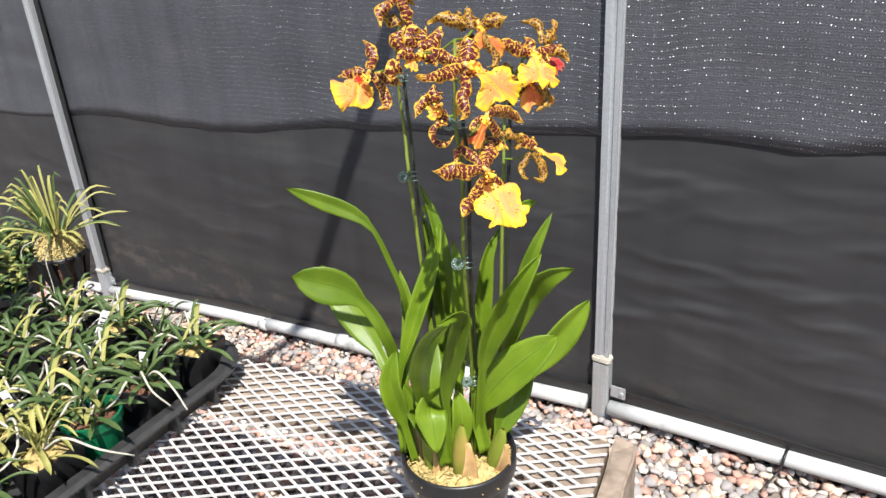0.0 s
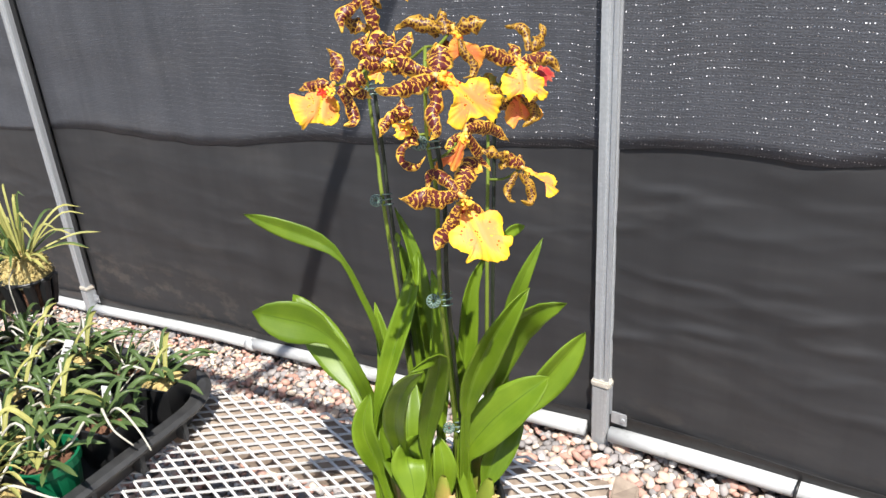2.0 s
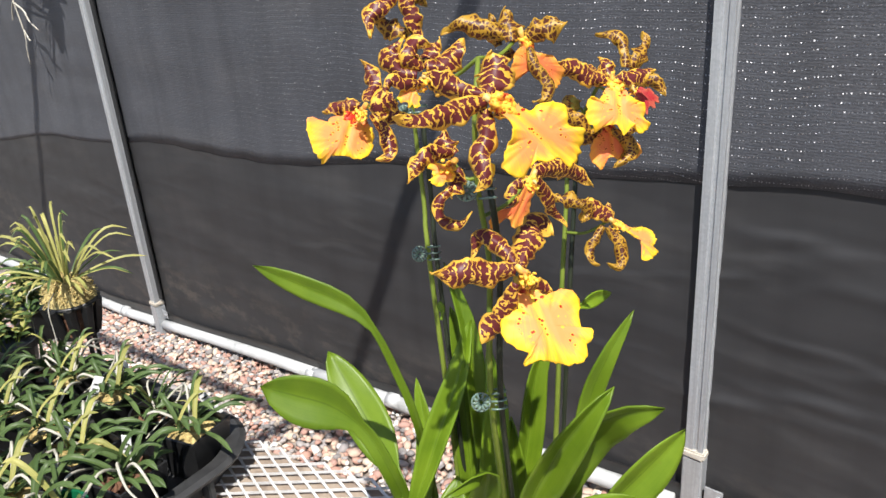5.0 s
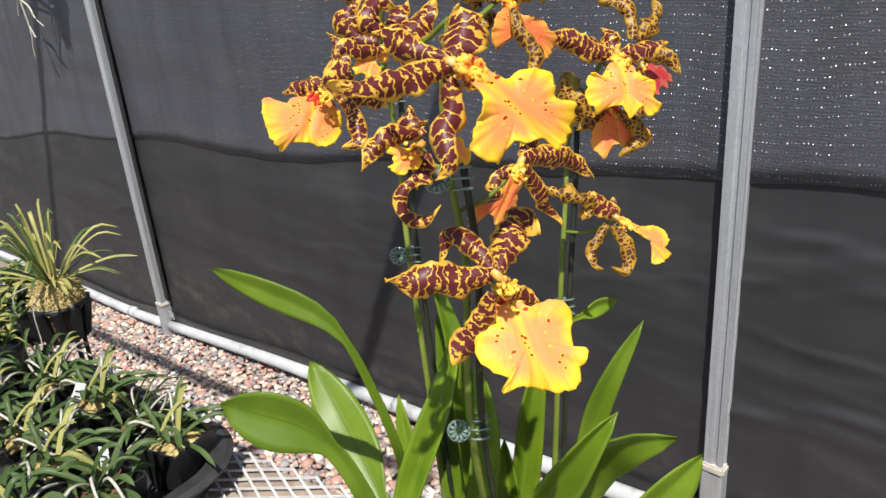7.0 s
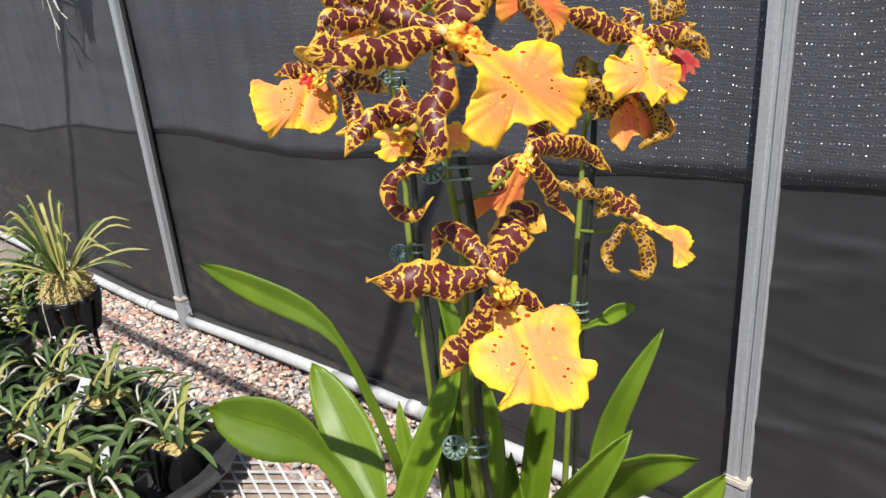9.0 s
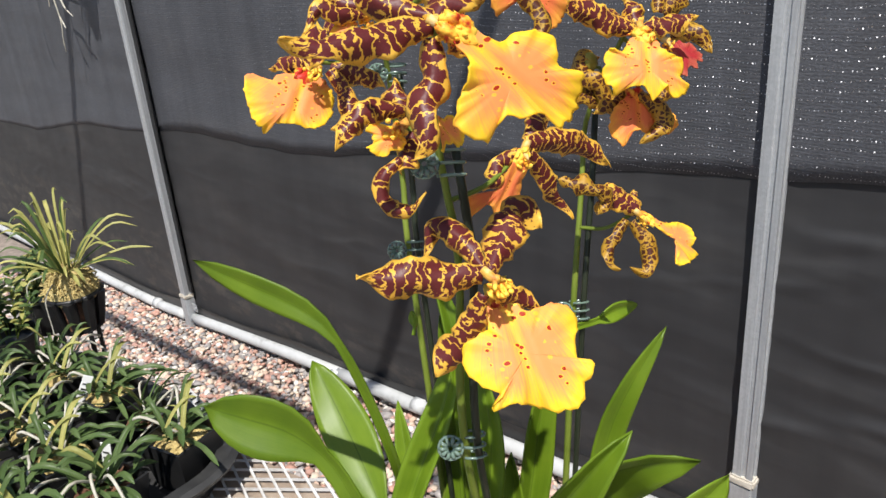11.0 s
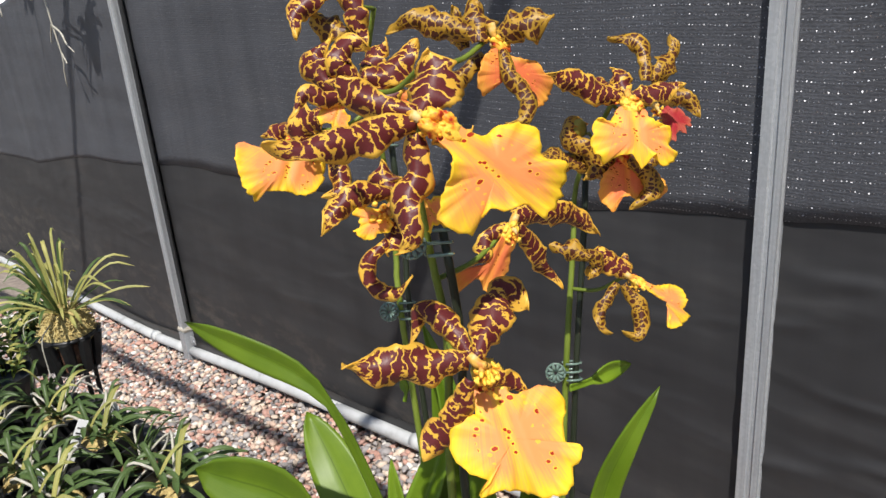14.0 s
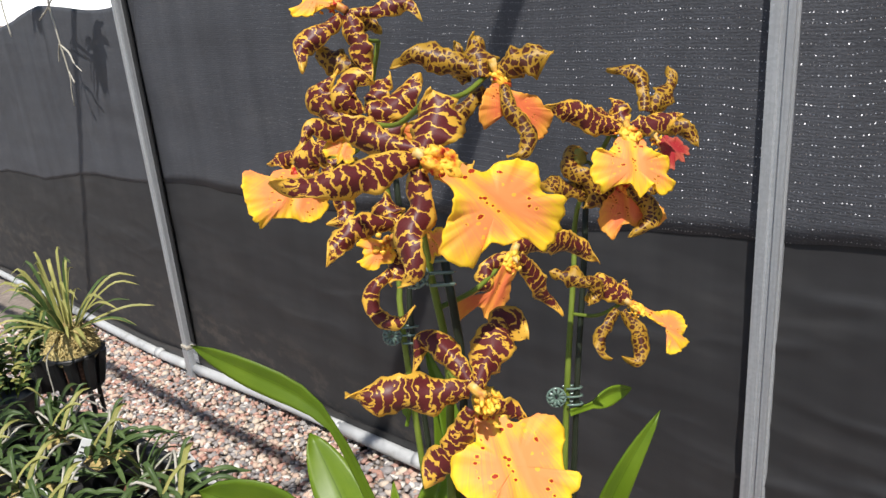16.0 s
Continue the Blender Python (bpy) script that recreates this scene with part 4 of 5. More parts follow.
def lip(ob, base, end, side, width, red=0.0, shape=None):
    """A fiddle-shaped lip: narrow warty claw, broad ruffled blade with side and end lobes."""
    n = next(count)
    rnd = np.random.RandomState(n)
    b, e, s = np.array(base), np.array(end), unit(side)
    d = e - b
    ln = np.linalg.norm(d)
    d = d / ln
    nm = unit(np.cross(s, d))
    if nm @ np.array(TO_EYE) < 0:
        nm = -nm
    if shape is None:
        shape = (FAN, WINGED, TWIN)[n % 3]
    nr, na = 20, 96
    rim = spline([(x, y, 0) for x, y in (*shape, shape[0])], na + 1)[:-1]
    mid = 0.5 * (rim.mean(axis=0) + np.array((0, 0.5, 0)))
    ph = rnd.rand(4) * 6.28
    vs, uv, fan, fs = [], [], [], []
    for i in range(nr + 1):
        t = i / nr
        for j in range(na):
            a = 2 * math.pi * j / na
            x, y, _ = mid + (rim[j] - mid) * t * (1 + t ** 6 * (0.016 * math.sin(23 * a + ph[0]) + 0.012 * math.sin(41 * a + ph[1])))
            if i == 0:
                x, y = mid[:2]
            keep = min(1, max(0, (y - 0.12) * 4))
            ruffle = t ** 3.4 * (0.040 * math.sin(3 * a + ph[0]) + 0.026 * math.sin(7 * a + ph[1]) + 0.018 * math.sin(12 * a + ph[2]) + 0.014 * math.sin(27 * a + ph[3])) * keep
            dome = 0.05 * (1 - min(1, x * x)) + 0.03 * math.sin(math.pi * min(1, max(0, y))) - 0.05 * y * y
            crease = -0.02 * math.exp(-(x / 0.09) ** 2) * keep + 0.01 * math.exp(-((abs(x) - 0.2) / 0.08) ** 2) * keep
            vs.append(b + d * ln * y + s * 0.5 * width * x + nm * width * (ruffle + dome + crease))
            uv.append((y, (x + 1) / 2))
            fan.append((t * min(1, max(0, y * 3.5)), math.atan2(x, y + 0.25)))
    for i in range(nr):
        for j in range(na):
            q = (j + 1) % na
            fs.append((i * na + j, i * na + q, (i + 1) * na + q, (i + 1) * na + j))
    fs = [f for f in fs if f[0] >= na] + [(0, na + (j + 1) % na, na + j) for j in range(na)]
    vs, uv, fan = vs[na - 1:], uv[na - 1:], fan[na - 1:]
    fs = [tuple(max(0, q - na + 1) for q in f) for f in fs]
    mat = LIP if red < 0.3 else (LIP_BACK if red < 0.9 else LIP_RED)
    text = "broad ruffled yellow lip blushed with orange" if red < 0.3 else "orange-red lip"
    it = thick(join("lip", mesh("lip", vs, fs, mat, uv, True, fan), ob, text), 0.0007)
    if width > 0.03 and red < 0.9:
        # lumpy claw with two ridges and a knob above it
        warts = []
        for cy, cx, ry, rx, rz in ((0.10, 0.0, 0.12, 0.11, 0.04), (0.04, -0.07, 0.08, 0.05, 0.05), (0.04, 0.07, 0.08, 0.05, 0.05), (-0.03, 0.02, 0.06, 0.06, 0.06)):
            nu, nv = 10, 16
            c = b + d * ln * cy + s * width * cx + nm * width * 0.045
            lot = []
            for i in range(nu + 1):
                for j in range(nv):
                    la, lo = math.pi * i / nu, 2 * math.pi * j / nv
                    q = np.array((math.sin(la) * math.cos(lo), math.cos(la), math.sin(la) * math.sin(lo)))
                    k = 1 + 0.55 * noise.noise(tuple(q * 2.1 + n + 5 * cx)) + 0.3 * noise.noise(tuple(q * 5.0 + n))
                    lot.append(c + (s * q[0] * rx * width + d * q[1] * ry * ln + nm * q[2] * rz * width) * k)
            warts.append((lot, [(i * nv + j, i * nv + (j + 1) % nv, (i + 1) * nv + (j + 1) % nv, (i + 1) * nv + j) for i in range(nu) for j in range(nv)]))
        join("callus", mesh("callus", *merge(*warts), CALLUS, smooth=True), it, "yellow and red warty callus")
    return it


f2 = flower((0.278, 1.654, 1.222), (0.286, 1.660, 1.218))
petal(f2, [(0.277, 1.656, 1.223), (0.274, 1.667, 1.233), (0.268, 1.673, 1.244)], 0.0078, wide_tip=1)
petal(f2, [(0.277, 1.654, 1.224), (0.265, 1.643, 1.228), (0.255, 1.636, 1.235), (0.246, 1.636, 1.237)], 0.0056)
petal(f2, [(0.278, 1.653, 1.220), (0.275, 1.626, 1.220), (0.270, 1.605, 1.219), (0.264, 1.593, 1.223)], 0.0064)
petal(f2, [(0.277, 1.653, 1.216), (0.280, 1.648, 1.201), (0.282, 1.640, 1.192), (0.287, 1.636, 1.180), (0.282, 1.634, 1.173)], 0.0058)
petal(f2, [(0.275, 1.664, 1.217), (0.272, 1.680, 1.209), (0.273, 1.689, 1.210)], 0.005)
lip(f2, (0.282, 1.657, 1.220), (0.306, 1.687, 1.180), (0.16, 0.95, 0.28), 0.0581, shape=WINGED)
f3 = flower((0.288, 1.665, 1.115), (0.295, 1.667, 1.110))
petal(f3, [(0.287, 1.663, 1.115), (0.279, 1.648, 1.116), (0.270, 1.632, 1.118), (0.258, 1.617, 1.123)], 0.0084)
petal(f3, [(0.286, 1.665, 1.116), (0.277, 1.665, 1.125), (0.266, 1.665, 1.131), (0.257, 1.662, 1.130), (0.256, 1.657, 1.114)], 0.0052)
petal(f3, [(0.288, 1.667, 1.116), (0.284, 1.681, 1.125), (0.280, 1.697, 1.133), (0.285, 1.705, 1.123)], 0.0070, wide_tip=1)
petal(f3, [(0.287, 1.663, 1.105), (0.283, 1.659, 1.091), (0.276, 1.653, 1.077), (0.271, 1.645, 1.066)], 0.0056, wide_tip=1)
petal(f3, [(0.291, 1.669, 1.103), (0.290, 1.683, 1.096), (0.294, 1.693, 1.087)], 0.005)
lip(f3, (0.278, 1.682, 1.098), (0.316, 1.668, 1.050), (0.57, 0.82, -0.01), 0.0627, shape=CLEFT)
f1 = flower((0.084, 1.736, 1.184), (0.086, 1.726, 1.178))
lip(f1, (0.066, 1.735, 1.175), (0.079, 1.706, 1.141), (0.30, 0.92, -0.27), 0.0608, shape=SQUARE)
petal(f1, [(0.090, 1.738, 1.178), (0.102, 1.740, 1.161), (0.110, 1.733, 1.147), (0.103, 1.724, 1.144)], 0.006)
petal(f1, [(0.077, 1.737, 1.184), (0.060, 1.727, 1.184), (0.048, 1.720, 1.179)], 0.006)
petal(f1, [(0.081, 1.742, 1.187), (0.073, 1.757, 1.200), (0.059, 1.760, 1.216)], 0.007)
petal(f1, [(0.086, 1.742, 1.179), (0.098, 1.757, 1.171), (0.107, 1.769, 1.163)], 0.007)
f4 = flower((0.233, 1.873, 1.192), (0.237, 1.869, 1.188))
petal(f4, [(0.233, 1.869, 1.190), (0.222, 1.852, 1.197), (0.214, 1.837, 1.205), (0.208, 1.821, 1.211)], 0.0072)
petal(f4, [(0.228, 1.873, 1.190), (0.216, 1.872, 1.197), (0.203, 1.873, 1.202)], 0.006)
petal(f4, [(0.229, 1.877, 1.191), (0.221, 1.880, 1.201), (0.214, 1.884, 1.205)], 0.006)
petal(f4, [(0.234, 1.892, 1.198), (0.229, 1.900, 1.212), (0.219, 1.901, 1.222), (0.207, 1.889, 1.224)], 0.005, spotted=True)
petal(f4, [(0.234, 1.898, 1.197), (0.237, 1.914, 1.205), (0.235, 1.926, 1.213), (0.230, 1.928, 1.222)], 0.0062, spotted=True)
petal(f4, [(0.236, 1.875, 1.191), (0.244, 1.890, 1.192), (0.249, 1.904, 1.195), (0.252, 1.909, 1.193)], 0.0066)
lip(f4, (0.236, 1.870, 1.187), (0.251, 1.857, 1.152), (0.59, 0.77, -0.24), 0.0604, shape=FAN)
f12 = flower((0.224, 1.915, 1.179), (0.234, 1.921, 1.170))
lip(f12, (0.229, 1.919, 1.176), (0.245, 1.924, 1.158), (0.20, 0.92, 0.35), 0.0262, red=1)
petal(f12, [(0.225, 1.924, 1.179), (0.236, 1.936, 1.180), (0.247, 1.941, 1.166)], 0.006, spotted=True)
f11 = flower((0.223, 1.876, 1.151), (0.225, 1.876, 1.144))
lip(f11, (0.226, 1.879, 1.149), (0.238, 1.869, 1.120), (0.53, 0.84, -0.10), 0.0474, red=0.5, shape=TWIN)
petal(f11, [(0.231, 1.877, 1.149), (0.243, 1.879, 1.142), (0.249, 1.878, 1.130), (0.240, 1.864, 1.120)], 0.0055, spotted=True)
petal(f11, [(0.217, 1.865, 1.142), (0.212, 1.860, 1.156), (0.203, 1.854, 1.164), (0.200, 1.857, 1.175), (0.206, 1.869, 1.172)], 0.0062, spotted=True)
petal(f11, [(0.211, 1.868, 1.144), (0.199, 1.852, 1.152), (0.189, 1.836, 1.157)], 0.0072, spotted=True)
petal(f11, [(0.222, 1.875, 1.150), (0.221, 1.864, 1.144), (0.213, 1.852, 1.139)], 0.005, spotted=True)
petal(f11, [(0.239, 1.891, 1.144), (0.240, 1.901, 1.150), (0.236, 1.903, 1.161)], 0.005, spotted=True)
f10 = flower((0.230, 1.753, 1.244), (0.234, 1.753, 1.234))
petal(f10, [(0.228, 1.751, 1.243), (0.215, 1.738, 1.246), (0.201, 1.729, 1.251), (0.185, 1.722, 1.246)], 0.0062, spotted=True)
petal(f10, [(0.228, 1.745, 1.239), (0.224, 1.750, 1.250), (0.216, 1.754, 1.259)], 0.0075, spotted=True)
petal(f10, [(0.215, 1.748, 1.235), (0.210, 1.748, 1.246), (0.207, 1.750, 1.256)], 0.0058, spotted=True)
petal(f10, [(0.235, 1.751, 1.241), (0.247, 1.757, 1.247), (0.258, 1.767, 1.249)], 0.0082, spotted=True)
lip(f10, (0.233, 1.753, 1.238), (0.245, 1.756, 1.210), (0.43, 0.88, -0.22), 0.0435, red=0.6, shape=SPLIT)
petal(f10, [(0.240, 1.748, 1.235), (0.247, 1.746, 1.223), (0.256, 1.750, 1.212), (0.256, 1.744, 1.202), (0.250, 1.737, 1.201)], 0.0042, spotted=True)
petal(f10, [(0.223, 1.754, 1.231), (0.216, 1.743, 1.223), (0.212, 1.735, 1.215), (0.215, 1.734, 1.207)], 0.0045, spotted=True)
f13 = flower((0.194, 1.696, 1.222), (0.201, 1.679, 1.219))
petal(f13, [(0.189, 1.691, 1.223), (0.180, 1.683, 1.226), (0.173, 1.682, 1.239), (0.179, 1.693, 1.247)], 0.0068)
petal(f13, [(0.191, 1.695, 1.226), (0.187, 1.688, 1.236), (0.186, 1.698, 1.243), (0.189, 1.707, 1.239)], 0.006)
petal(f13, [(0.189, 1.700, 1.227), (0.196, 1.709, 1.227), (0.197, 1.721, 1.234), (0.197, 1.732, 1.242)], 0.0075)
petal(f13, [(0.200, 1.686, 1.220), (0.199, 1.670, 1.222), (0.195, 1.660, 1.225), (0.193, 1.652, 1.215)], 0.0038)
petal(f13, [(0.192, 1.700, 1.220), (0.198, 1.706, 1.213), (0.202, 1.711, 1.204)], 0.0075)
petal(f13, [(0.186, 1.704, 1.225), (0.182, 1.712, 1.234), (0.182, 1.724, 1.242)], 0.006)
lip(f13, (0.195, 1.680, 1.218), (0.199, 1.670, 1.207), (0.48, 0.71, -0.52), 0.0167)
lip(f13, (0.189, 1.715, 1.223), (0.194, 1.713, 1.209), (0.71, 0.69, -0.14), 0.0225, red=0.7)
petal(f13, [(0.184, 1.672, 1.211), (0.176, 1.669, 1.206), (0.173, 1.667, 1.195)], 0.008)
f9 = flower((0.145, 1.725, 1.277), (0.141, 1.723, 1.280))
petal(f9, [(0.144, 1.724, 1.274), (0.143, 1.710, 1.265), (0.140, 1.698, 1.257), (0.145, 1.694, 1.246)], 0.0056)
petal(f9, [(0.147, 1.726, 1.274), (0.154, 1.726, 1.260), (0.156, 1.726, 1.248), (0.160, 1.728, 1.235)], 0.0062)
petal(f9, [(0.147, 1.727, 1.274), (0.161, 1.738, 1.274), (0.172, 1.748, 1.277), (0.181, 1.751, 1.267)], 0.0042)
petal(f9, [(0.130, 1.715, 1.255), (0.140, 1.722, 1.249), (0.150, 1.731, 1.246)], 0.0068, spotted=True)
petal(f9, [(0.146, 1.732, 1.272), (0.148, 1.739, 1.267), (0.151, 1.747, 1.262)], 0.005, spotted=True)
lip(f9, (0.142, 1.724, 1.279), (0.131, 1.707, 1.284), (-0.22, 0.80, 0.55), 0.0303)
f7 = flower((0.236, 1.756, 1.144), (0.236, 1.753, 1.140))
petal(f7, [(0.237, 1.757, 1.145), (0.239, 1.780, 1.141), (0.239, 1.806, 1.130), (0.243, 1.826, 1.116)], 0.0075)
petal(f7, [(0.238, 1.758, 1.140), (0.239, 1.770, 1.121), (0.239, 1.782, 1.105), (0.244, 1.787, 1.093)], 0.0052)
petal(f7, [(0.233, 1.761, 1.145), (0.233, 1.772, 1.152), (0.231, 1.788, 1.158)], 0.006)
lip(f7, (0.235, 1.753, 1.141), (0.231, 1.733, 1.110), (0.33, 0.93, -0.17), 0.0351, red=0.5, shape=HOOKED)
petal(f7, [(0.236, 1.751, 1.142), (0.232, 1.739, 1.138), (0.234, 1.733, 1.129), (0.231, 1.725, 1.126)], 0.0042)
f8 = flower((0.229, 1.677, 1.172), (0.230, 1.669, 1.170))
petal(f8, [(0.227, 1.680, 1.178), (0.225, 1.663, 1.180), (0.223, 1.650, 1.176), (0.223, 1.640, 1.167)], 0.0056)
petal(f8, [(0.225, 1.683, 1.175), (0.219, 1.682, 1.180), (0.214, 1.686, 1.190)], 0.0068)
lip(f8, (0.230, 1.678, 1.170), (0.227, 1.657, 1.166), (0.55, 0.18, -0.82), 0.0164)
petal(f8, [(0.234, 1.668, 1.158), (0.232, 1.658, 1.151), (0.234, 1.656, 1.140), (0.244, 1.660, 1.137), (0.251, 1.667, 1.145)], 0.0038)
petal(f8, [(0.229, 1.682, 1.167), (0.232, 1.673, 1.159), (0.235, 1.666, 1.152)], 0.0062)
lip(f8, (0.233, 1.691, 1.174), (0.243, 1.696, 1.159), (0.14, 0.86, 0.48), 0.0165)
f5 = flower((0.234, 1.874, 1.069), (0.239, 1.880, 1.062))
petal(f5, [(0.235, 1.875, 1.069), (0.226, 1.867, 1.079), (0.220, 1.861, 1.085), (0.218, 1.848, 1.074)], 0.0075)
petal(f5, [(0.230, 1.867, 1.065), (0.228, 1.856, 1.053), (0.229, 1.848, 1.040), (0.236, 1.852, 1.035)], 0.0046, spotted=True)
petal(f5, [(0.233, 1.870, 1.064), (0.245, 1.871, 1.047), (0.249, 1.864, 1.032), (0.240, 1.857, 1.036)], 0.005, spotted=True)
petal(f5, [(0.232, 1.876, 1.070), (0.228, 1.880, 1.076), (0.225, 1.883, 1.081)], 0.004)
lip(f5, (0.236, 1.878, 1.065), (0.264, 1.899, 1.032), (0.08, 1.00, -0.01), 0.0374, shape=CURLED)
petal(f5, [(0.226, 1.841, 1.091), (0.217, 1.835, 1.097), (0.205, 1.825, 1.101)], 0.0058, spotted=True)
petal(f5, [(0.218, 1.842, 1.093), (0.224, 1.847, 1.090), (0.226, 1.852, 1.081), (0.222, 1.844, 1.074)], 0.0045, spotted=True)
leaf([(0.125, 1.753, 0.600), (0.083, 1.778, 0.744), (0.100, 1.745, 0.874), (0.087, 1.737, 0.931), (0.075, 1.725, 0.980), (0.054, 1.714, 1.004), (0.019, 1.693, 1.023), (-0.018, 1.670, 1.042)], 0.0105, fold=0.35, petiole=0.84, face=(0.75, -0.65, -0.2))
leaf([(0.117, 1.731, 0.619), (0.087, 1.735, 0.756), (0.081, 1.719, 0.828), (0.059, 1.712, 0.869), (0.037, 1.695, 0.897), (0.013, 1.673, 0.912), (-0.010, 1.650, 0.926)], 0.0235, fold=0.3, petiole=0.80)
leaf([(0.091, 1.756, 0.600), (0.004, 1.801, 0.696), (-0.048, 1.818, 0.744), (-0.100, 1.831, 0.782), (-0.146, 1.836, 0.829)], 0.026, fold=0.2, petiole=0.5)
leaf([(0.105, 1.708, 0.641), (0.102, 1.712, 0.747), (0.114, 1.747, 0.842), (0.123, 1.783, 0.915), (0.120, 1.811, 0.969)], 0.0118, fold=0.8, petiole=0.4)
leaf([(0.168, 1.766, 0.615), (0.145, 1.788, 0.802), (0.132, 1.796, 0.903), (0.116, 1.805, 0.964), (0.093, 1.807, 1.020)], 0.0105, fold=0.6, petiole=0.4)
leaf([(0.193, 1.768, 0.635), (0.220, 1.752, 0.809), (0.250, 1.754, 0.894), (0.280, 1.761, 0.950), (0.294, 1.776, 0.973)], 0.0150, fold=0.9, petiole=0.45)
leaf([(0.193, 1.807, 0.607), (0.219, 1.803, 0.780), (0.244, 1.810, 0.881), (0.286, 1.801, 0.929), (0.322, 1.808, 0.945)], 0.02, fold=0.5, petiole=0.5)
leaf([(0.212, 1.762, 0.648), (0.202, 1.764, 0.712), (0.232, 1.778, 0.769), (0.266, 1.798, 0.808), (0.294, 1.820, 0.834)], 0.025, fold=0.45, petiole=0.3)
leaf([(0.195, 1.827, 0.593), (0.199, 1.856, 0.661), (0.222, 1.896, 0.727), (0.252, 1.928, 0.778), (0.276, 1.960, 0.816)], 0.0245, fold=0.5, petiole=0.5)
leaf([(0.200, 1.811, 0.607), (0.204, 1.852, 0.766), (0.211, 1.875, 0.868), (0.224, 1.886, 0.919), (0.239, 1.911, 0.967)], 0.0100, fold=0.5, petiole=0.45)
leaf([(0.141, 1.726, 0.628), (0.147, 1.710, 0.735), (0.176, 1.673, 0.823), (0.215, 1.648, 0.895), (0.260, 1.626, 0.943)], 0.0120, fold=0.6, petiole=0.25)
leaf([(0.177, 1.725, 0.629), (0.179, 1.720, 0.760), (0.211, 1.705, 0.859), (0.233, 1.687, 0.919), (0.233, 1.637, 0.927)], 0.0120, fold=0.7, petiole=0.3)
leaf([(0.172, 1.740, 0.640), (0.160, 1.735, 0.700), (0.152, 1.722, 0.742), (0.160, 1.704, 0.739), (0.172, 1.696, 0.722), (0.182, 1.686, 0.688)], 0.0225, fold=0.25, petiole=0.1)
leaf([(0.172, 1.716, 0.640), (0.166, 1.714, 0.690), (0.157, 1.716, 0.733), (0.146, 1.728, 0.774), (0.131, 1.764, 0.815)], 0.0205, fold=0.4, petiole=0.2)
leaf([(0.182, 1.735, 0.639), (0.174, 1.759, 0.714), (0.163, 1.780, 0.812), (0.159, 1.796, 0.892), (0.144, 1.804, 0.949)], 0.012, fold=0.8)
leaf([(0.172, 1.776, 0.604), (0.164, 1.804, 0.711), (0.162, 1.837, 0.818), (0.162, 1.858, 0.900), (0.175, 1.878, 0.945)], 0.012, fold=0.8)
leaf([(0.190, 1.779, 0.610), (0.189, 1.818, 0.702), (0.201, 1.841, 0.752), (0.202, 1.857, 0.801), (0.199, 1.880, 0.845)], 0.012, fold=0.8)
leaf([(0.121, 1.712, 0.629), (0.109, 1.706, 0.705), (0.102, 1.696, 0.766), (0.105, 1.711, 0.813)], 0.014, fold=0.8)
leaf([(0.101, 1.724, 0.627), (0.092, 1.732, 0.701), (0.093, 1.746, 0.771), (0.090, 1.766, 0.834), (0.065, 1.783, 0.894)], 0.01, fold=0.6)
leaf([(0.187, 1.729, 0.646), (0.186, 1.737, 0.685), (0.186, 1.741, 0.716), (0.174, 1.751, 0.748)], 0.0145, fold=0.5, petiole=0.1)
leaf([(0.220, 1.764, 0.641), (0.222, 1.790, 0.683), (0.229, 1.819, 0.726), (0.235, 1.852, 0.752)], 0.0185, fold=0.7, petiole=0.2)
leaf([(0.204, 1.774, 0.631), (0.185, 1.795, 0.715), (0.167, 1.813, 0.795), (0.152, 1.826, 0.858)], 0.011, fold=0.8)
leaf([(0.151, 1.762, 0.606), (0.135, 1.780, 0.706), (0.112, 1.803, 0.822), (0.092, 1.821, 0.927), (0.083, 1.822, 0.964)], 0.013, fold=0.6)
leaf([(0.155, 1.715, 0.637), (0.146, 1.719, 0.681), (0.121, 1.723, 0.718), (0.102, 1.726, 0.748)], 0.015, fold=0.8, petiole=0.2)
leaf([(0.200, 1.850, 0.980), (0.204, 1.870, 0.978), (0.208, 1.890, 0.980), (0.216, 1.907, 0.980)], 0.007, fold=0.4)
leaf([(0.158, 1.729, 1.012), (0.157, 1.732, 1.019), (0.154, 1.733, 1.027)], 0.003, fold=0.4)


def bud(at, tip, foot, r):
    """An unopened flower bud on its stalk."""
    at, tip = np.array(at), np.array(tip)
    d = tip - at
    k = [at - d, at - 0.8 * d, at - 0.3 * d, at + 0.3 * d, at + 0.8 * d, tip]
    it = join("bud", mesh("bud", *tube(k, [r * 0.35, r * 0.8, r, r * 0.95, r * 0.65, r * 0.12], 12, 14), BUD, smooth=True), orchid, "plump olive green spotted bud")
    join("pedicel", mesh("pedicel", *tube([at - d, (at - d + np.array(foot)) / 2 + (0, 0, 0.003), foot], 0.0012, 6, 10), STEM, smooth=True), it)


bud((0.200, 1.863, 1.170), (0.1945, 1.860, 1.174), (0.198, 1.886, 1.155), 0.0068)


# ---- tray of small orchids ----
def rounded(x0, x1, y0, y1, r, n=8):
    out = []
    for cx, cy, a0 in ((x1 - r, y1 - r, 0), (x0 + r, y1 - r, 90), (x0 + r, y0 + r, 180), (x1 - r, y0 + r, 270)):
        out += [(cx + r * math.cos(radians(a0 + 90 * k / n)), cy + r * math.sin(radians(a0 + 90 * k / n))) for k in range(n + 1)]
    return out


TRAY_BOX = (-1.03, -0.405, 1.14, 1.912)
TRAY_M = Matrix.Translation((-0.405, 1.6, 0)) @ Matrix.Rotation(radians(6.5), 4, "Z") @ Matrix.Translation((0.405, -1.6, 0))


